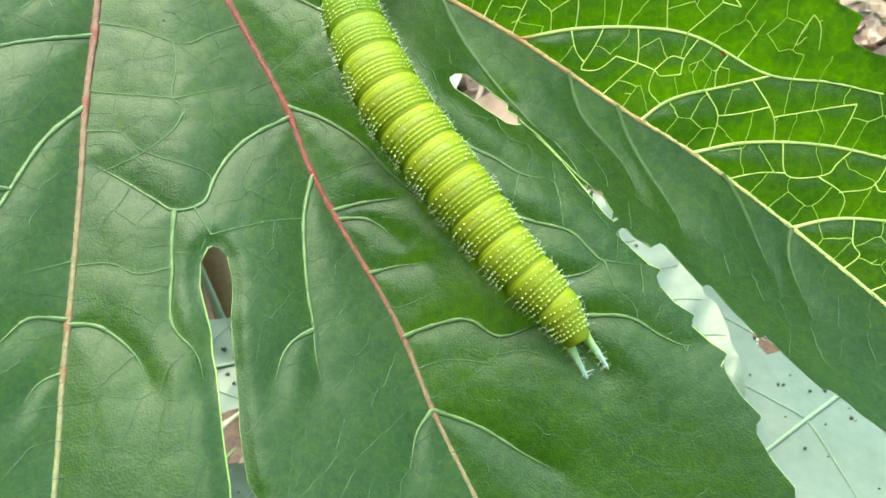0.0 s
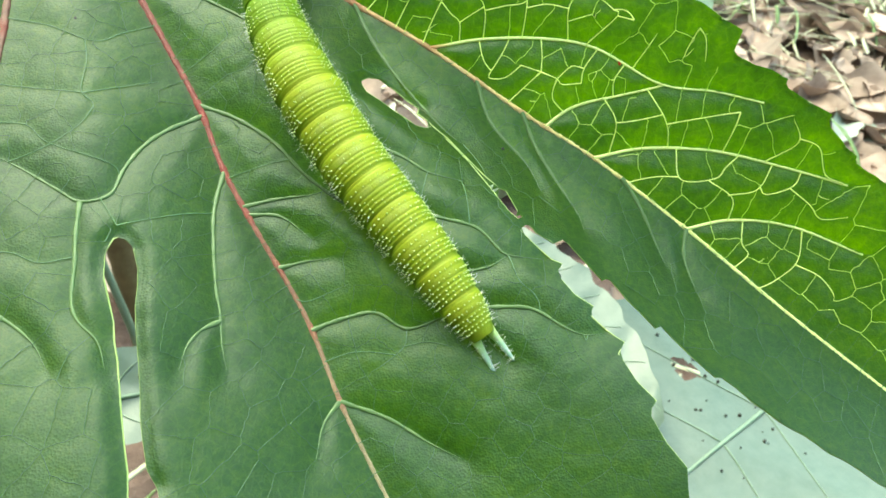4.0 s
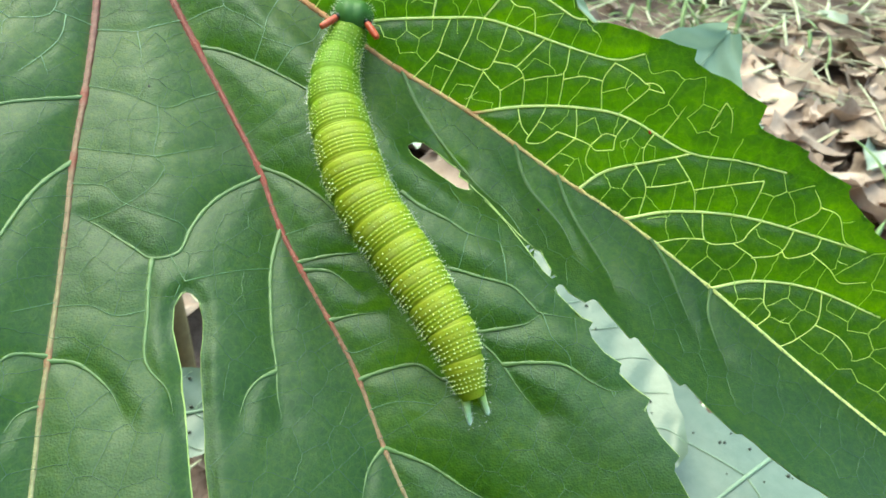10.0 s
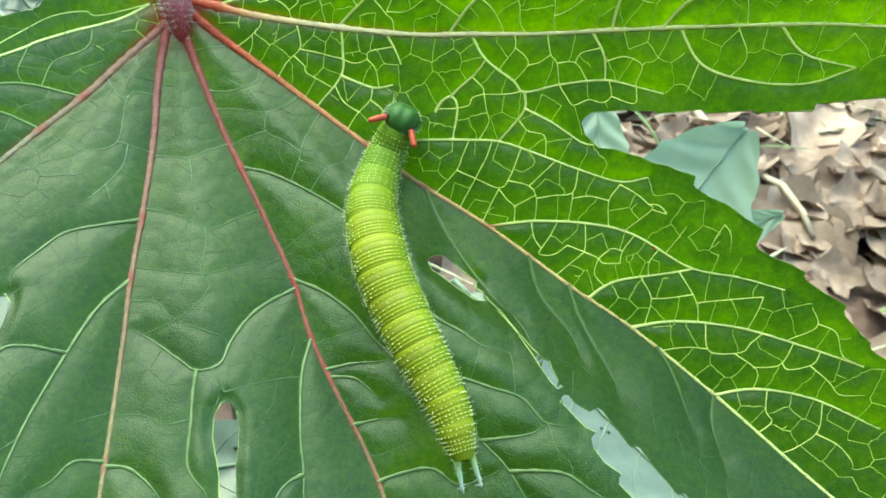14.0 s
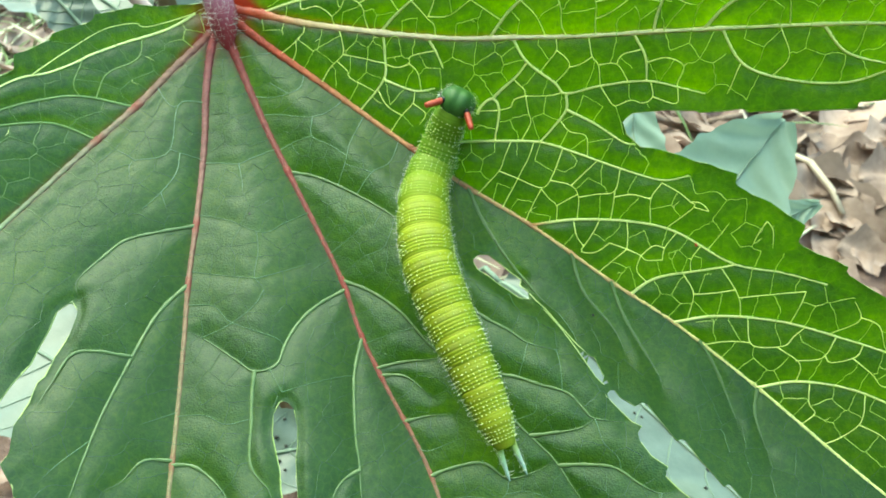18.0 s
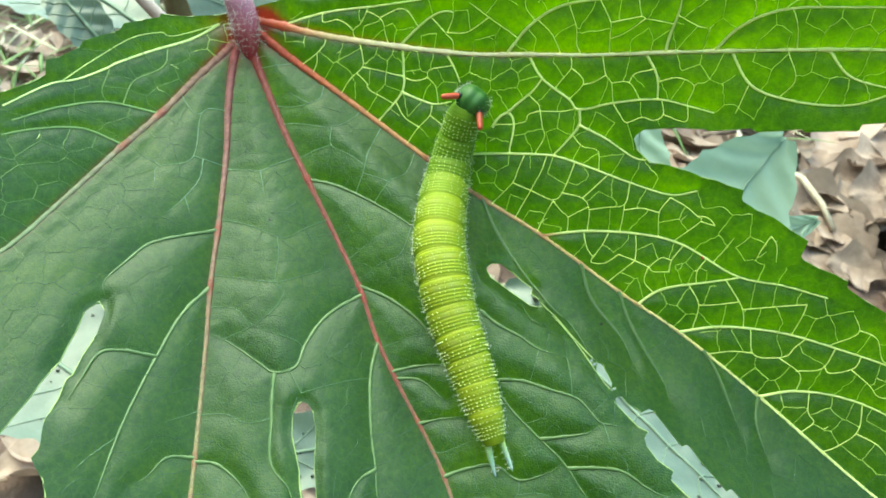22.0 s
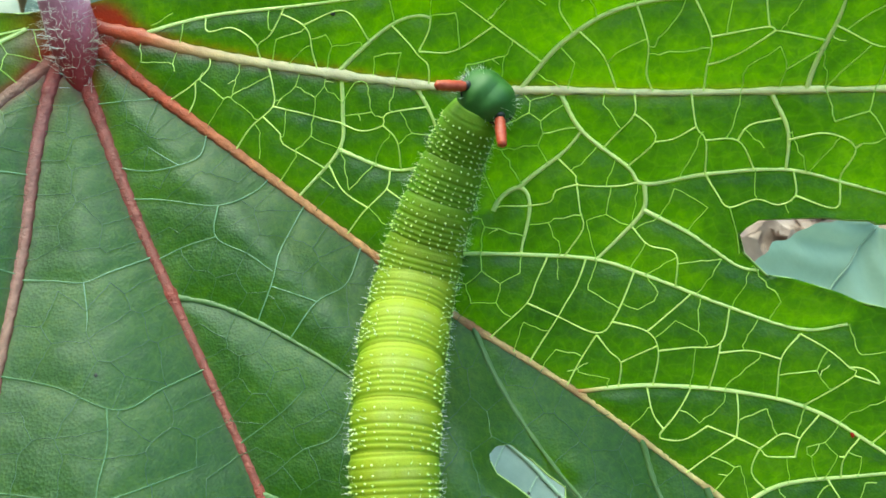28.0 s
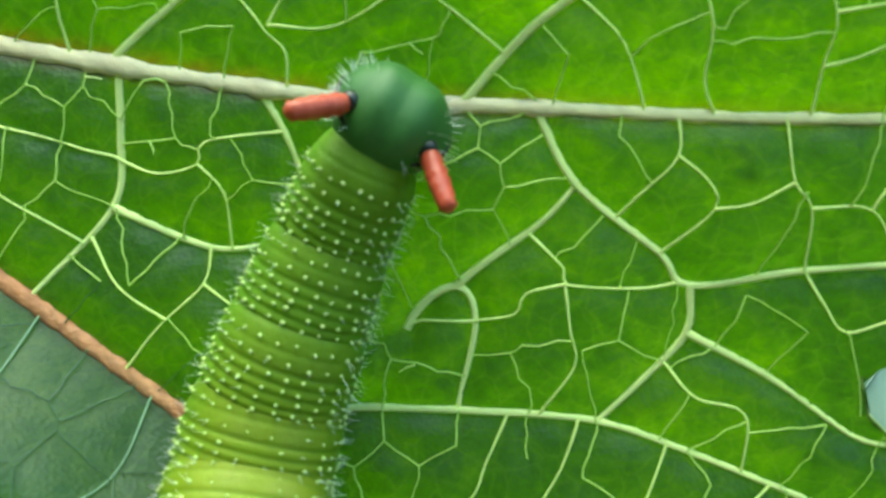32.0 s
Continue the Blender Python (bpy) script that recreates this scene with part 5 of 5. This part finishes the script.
def litter():
    rng = np.random.default_rng(31)
    meshes = [dead_leaf_mesh(s) for s in range(10)]
    pale = [dead_leaf_mesh(s) for s in range(20, 23)]
    for me in meshes:
        me.materials.append(M_DEAD)
    for me in pale:
        me.materials.append(M_FADED)
    for i in range(290):
        faded = i % 8 == 0
        ob = tagged(new("dead_leaf", pale[i // 8 % 3] if faded else meshes[i % 10]),
                    "faded grey-green dry leaf on the soil" if faded else "curled dry pinkish-brown dead leaf on the soil", "dead leaf", "leaf litter")
        k = rng.uniform(0.35, 0.7) if faded else rng.uniform(0.5, 1.35)
        x, y = litter_spot(rng)
        ob.matrix_world = pose(x, y, rng.uniform(0.004, 0.02), rng.uniform(-20, 20), rng.uniform(-20, 20), rng.uniform(0, 360)) @ Matrix.Diagonal((k, k, k, 1))
    rest = Heap()
    for i in range(2300):
        src = meshes[i % 10]
        co = np.array([q.co for q in src.vertices])
        m = np.array(pose(0, 0, 0, rng.uniform(-22, 22), rng.uniform(-22, 22), rng.uniform(0, 360)).to_3x3()) * rng.uniform(0.3, 1.0)
        if i % 3:
            off = np.array((*litter_spot(rng), rng.uniform(0.002, 0.016)))
        else:
            far = 0.3 + 0.7 * rng.uniform(0, 1)
            off = np.array((rng.uniform(-0.5 - far, 0.7 + far), 2.4 * far, rng.uniform(0.002, 0.016)))
        rest.add(co @ m.T + off, [tuple(q.vertices) for q in src.polygons])
    tagged(link("leaf_litter", rest.mesh("leaf_litter"), M_DEAD), "broken dry brown and pinkish leaf litter", "leaf litter", kind="stuff")
    straw, grass = Heap(), Heap()
    for i in range(16000):
        x, y = rng.uniform(-0.9, 1.1), rng.uniform(0.0, 1.5)
        patch = noise.noise((x * 4, y * 4, 9))
        if rng.random() > np.interp(y + 0.16 * patch, [0.2, 0.4, 0.52, 0.8], [0.05, 0.16, 0.9, 1.0]):
            continue
        green = patch > 0.0 and rng.random() < 0.6 or rng.random() < 0.15
        a, tilt, ln = rng.uniform(0, 6.28), rng.uniform(0.15, 0.9) if green else rng.uniform(0.03, 0.4), rng.uniform(0.025, 0.085)
        d = np.array((math.cos(a) * math.cos(tilt), math.sin(a) * math.cos(tilt), math.sin(tilt)))
        u = np.linspace(0, 1, 6)[:, None]
        line = np.array((x, y, 0.004)) + d * ln * u + np.array((0, 0, -ln * 0.5)) * u ** 2 * math.sin(tilt) + np.array((-d[1], d[0], 0)) * ln * 0.15 * u ** 2 * rng.normal() + np.array((0, 0, rng.uniform(0.002, 0.02)))
        v, f = tube(line, np.interp(u[:, 0], [0, 0.3, 0.8, 1], [0.0012, 0.002, 0.0015, 0.0003]) * rng.uniform(0.5, 1.3), 4, flat=0.2, cap=False)
        (grass if green else straw).add(v, f)
    tagged(link("straw", straw.mesh("straw"), M_STRAW), "scattered pale dry straw on the soil", "straw", kind="stuff")
    tagged(link("grass", grass.mesh("grass"), M_GRASS), "sparse green grass among the litter", "grass", kind="stuff")
    for i in range(26):
        x, y, a, ln = rng.uniform(-0.6, 0.7), rng.uniform(0.15, 0.85), rng.uniform(0, 6.28), rng.uniform(0.07, 0.2)
        u = np.linspace(-0.5, 0.5, 9)
        line = np.column_stack([x + math.cos(a) * ln * u, y + math.sin(a) * ln * u, 0.02 + 0.006 * np.sin(u * 9 + i)]) + rng.normal(0, 0.002, (9, 3))
        v, f = tube(line, rng.uniform(0.002, 0.0042) * np.linspace(1, 0.6, 9), 7)
        bleached = i % 2 == 0
        tagged(link("twig", mesh_of("twig", v, f), M_BLEACHED if bleached else M_TWIG), "bleached pale dry stalk lying on the litter" if bleached else "dry brown twig lying on the litter", "twig", "twigs")


litter()


# ---- leaves and stalks below ----
def lower_leaf(label, centre, turn, length, width, tilt=(0, 0), hole=False, specks=0, seed=0, skin=M_PALE, lean=None):
    """A broad pale leaf that hangs below; centre in the leaf's millimetres."""
    rng = np.random.default_rng(seed)
    root = tagged(new("lower_leaf"), label, "leaf", "lower leaves")
    root.matrix_world = LEAF @ pose(centre[0] * MM, centre[1] * MM, centre[2] * MM, tilt[0] - 50, tilt[1], 0) @ pose(0, 0, 0, 0, 0, turn)
    n, m = (180, 120) if hole else (70, 45)
    ph = rng.uniform(0, 6)

    def point(s, q):
        w = width * (math.sin(math.pi * min(1, s * 0.97 + 0.015)) ** 0.7) * (1 + 0.03 * math.sin(s * 47 + ph) + 0.02 * math.sin(s * 83))
        x, y = (s - 0.5) * length, q * w
        z = 6 * (q * q) * width / 40 + length / 30 * math.sin(s * 5 + ph) + 0.22 * math.sin(abs(q) * 6 + s * 40) - 0.0035 * x * x
        return x, y, z
    v = [point(i / (n - 1), (j / (m - 1) - 0.5) * 2) for i in range(n) for j in range(m)]
    f = []
    for i in range(n - 1):
        for j in range(m - 1):
            if hole and ((i / (n - 1) - 0.435) / 0.02) ** 2 + ((j / (m - 1) - 0.273) / 0.042) ** 2 < 1 + 0.35 * math.sin(3 * math.atan2(j / m - 0.273, (i / n - 0.435) * 2)):
                continue
            f.append((i * m + j, (i + 1) * m + j, (i + 1) * m + j + 1, i * m + j + 1))
    link("blade", mesh_of("blade", np.array(v) * MM, f), skin, root)
    ridge = np.array([point(s, 0) for s in np.linspace(0, 1, 40)]) + (0, 0, 0.2)
    tv, tf = tube(ridge * MM, np.linspace(0.8, 0.2, 40) * (MM if skin == M_PALE else 0.35 * MM), 6)
    link("rib", mesh_of("rib", tv, tf), M_PALEVEIN if skin == M_PALE else skin, root)
    for sgn in (-1, 1) if skin == M_PALE else ():
        for s in np.linspace(0.15, 0.85, 7):
            q = np.linspace(0, 0.92, 14)
            line = np.array([point(min(0.98, s + 0.14 * b ** 1.2), sgn * b) for b in q]) + (0, 0, 0.12)
            tv, tf = tube(line * MM, np.linspace(0.22, 0.08, 14) * MM, 5)
            link("side_vein", mesh_of("side_vein", tv, tf), M_PALEVEIN if skin == M_PALE else skin, root)
    base = root.matrix_world @ (Vector(point(0, 0)) * MM)
    back = root.matrix_world.to_3x3() @ Vector((-1, 0, 0))
    back = Vector(lean) if lean else back
    foot = Vector((base.x + back.x * 0.05, base.y + back.y * 0.05, 0.0))
    inv = root.matrix_world.inverted()
    way = (base, base.lerp(foot, 0.5), foot) if lean else (base, base + back * 0.012 - Vector((0, 0, 0.006)), base.lerp(foot, 0.45) + back * 0.015, foot)
    line = smooth_line([inv @ q for q in way], 0.006)
    tv, tf = tube(line, np.linspace(0.0009, 0.0016, len(line)), 8)
    link("petiole", mesh_of("petiole", tv, tf), M_PALEVEIN, root)
    if specks:
        heap = Heap()
        bv, bf = ball(1, 0.8, 0.6, 7, 5)
        for _ in range(specks):
            c = np.array(point(rng.uniform(0.08, 0.92), rng.uniform(-0.85, 0.85))) + (0, 0, 0.3)
            heap.add((c + bv * rng.uniform(0.25, 0.6)) * MM, bf)
        tagged(link("frass_crumbs", heap.mesh("frass_crumbs"), M_SPECK, root, "dark frass crumbs"), kind="stuff")
    return root


lower_leaf("broad pale green lower leaf dotted with dark frass", (92, -68, -102), 215, 150, 46, (6, -6), True, 130, 1)
lower_leaf("pale green lower leaf with a pointed tip", (45, -36, -120), 300, 90, 26, (0, 10), False, 40, 2)
lower_leaf("pale bluish-green lower leaf beneath the deep notch", (36.2, 3.2, -20.0), 49, 31, 8.6, (50, 0), False, 0, 3, M_PALE_LIFTED, (0, 5, 0))
lower_leaf("narrow pale bluish leaf under the notch's inner end", (27.6, 8.0, -26.0), 90, 26, 4.4, (50, 0), False, 0, 10, M_PALE_LIFTED, (0, 5, 0))
lower_leaf("pale pointed leaf low beside the toothed lobe", (42.0, -0.8, -26.0), 22, 25, 3.4, (50, 0), False, 0, 11, M_PALE_LIFTED, (0, 5, 0))
lower_leaf("pale green lower leaf under the narrow slit", (-45, -50, -92), 12, 84, 10, (20, 0), False, 30, 4, lean=(-3, 0, 0))
lower_leaf("pale green lower leaf further down the narrow slit", (-50, -86, -100), 8, 80, 13, (20, 0), False, 20, 12, lean=(-3, 0, 0))
lower_leaf("pale bluish lower leaf beside the stem", (-124, 86, -165), 150, 80, 26, (6, 0), False, 0, 5)
lower_leaf("pale green lower leaf in the shade of a lobe", (-104, -30, -122), 150, 80, 24, (0, 0), False, 20, 6, lean=(-2, 0, 0))
lower_leaf("fresh green leaf behind the petiole", (-30, 56, -62), 100, 62, 20, (40, 0), False, 0, 7)
lower_leaf("pale green lower leaf far behind the upper lobe", (80, 122, -240), 20, 90, 30, (10, 0), False, 0, 8)
lower_leaf("small green shoot leaf beside the stalk", (-92, 58, -112), 130, 34, 6, (40, 10), False, 0, 9)


def stalk(name, label, material, points, r0, r1):
    line = smooth_line(points, 4.0)
    v, f = tube(line * MM, np.linspace(r0, r1, len(line)) * MM, 12)
    root = tagged(link(name, mesh_of(name, v, f), material), label, "stem")
    root.matrix_world = LEAF
    return root


stalk("plant_stem", "upright brown-green main stem of the plant", M_BARK, [(-79, -104, -300), (-76, -20, -226), (-78, 84, -139), (-76, 180, -58), (-74, 260, 8)], 6.0, 4.5)
stalk("leaf_stalk", "thin pinkish leaf stalk", M_STALK, [(-165, -60, -352), (-160, 60, -190), (-130, 112, -95), (-100, 90, -80), (-75, 64, -80), (-58, 46, -82), (-50, 34, -90)], 2.2, 1.4)

motions()
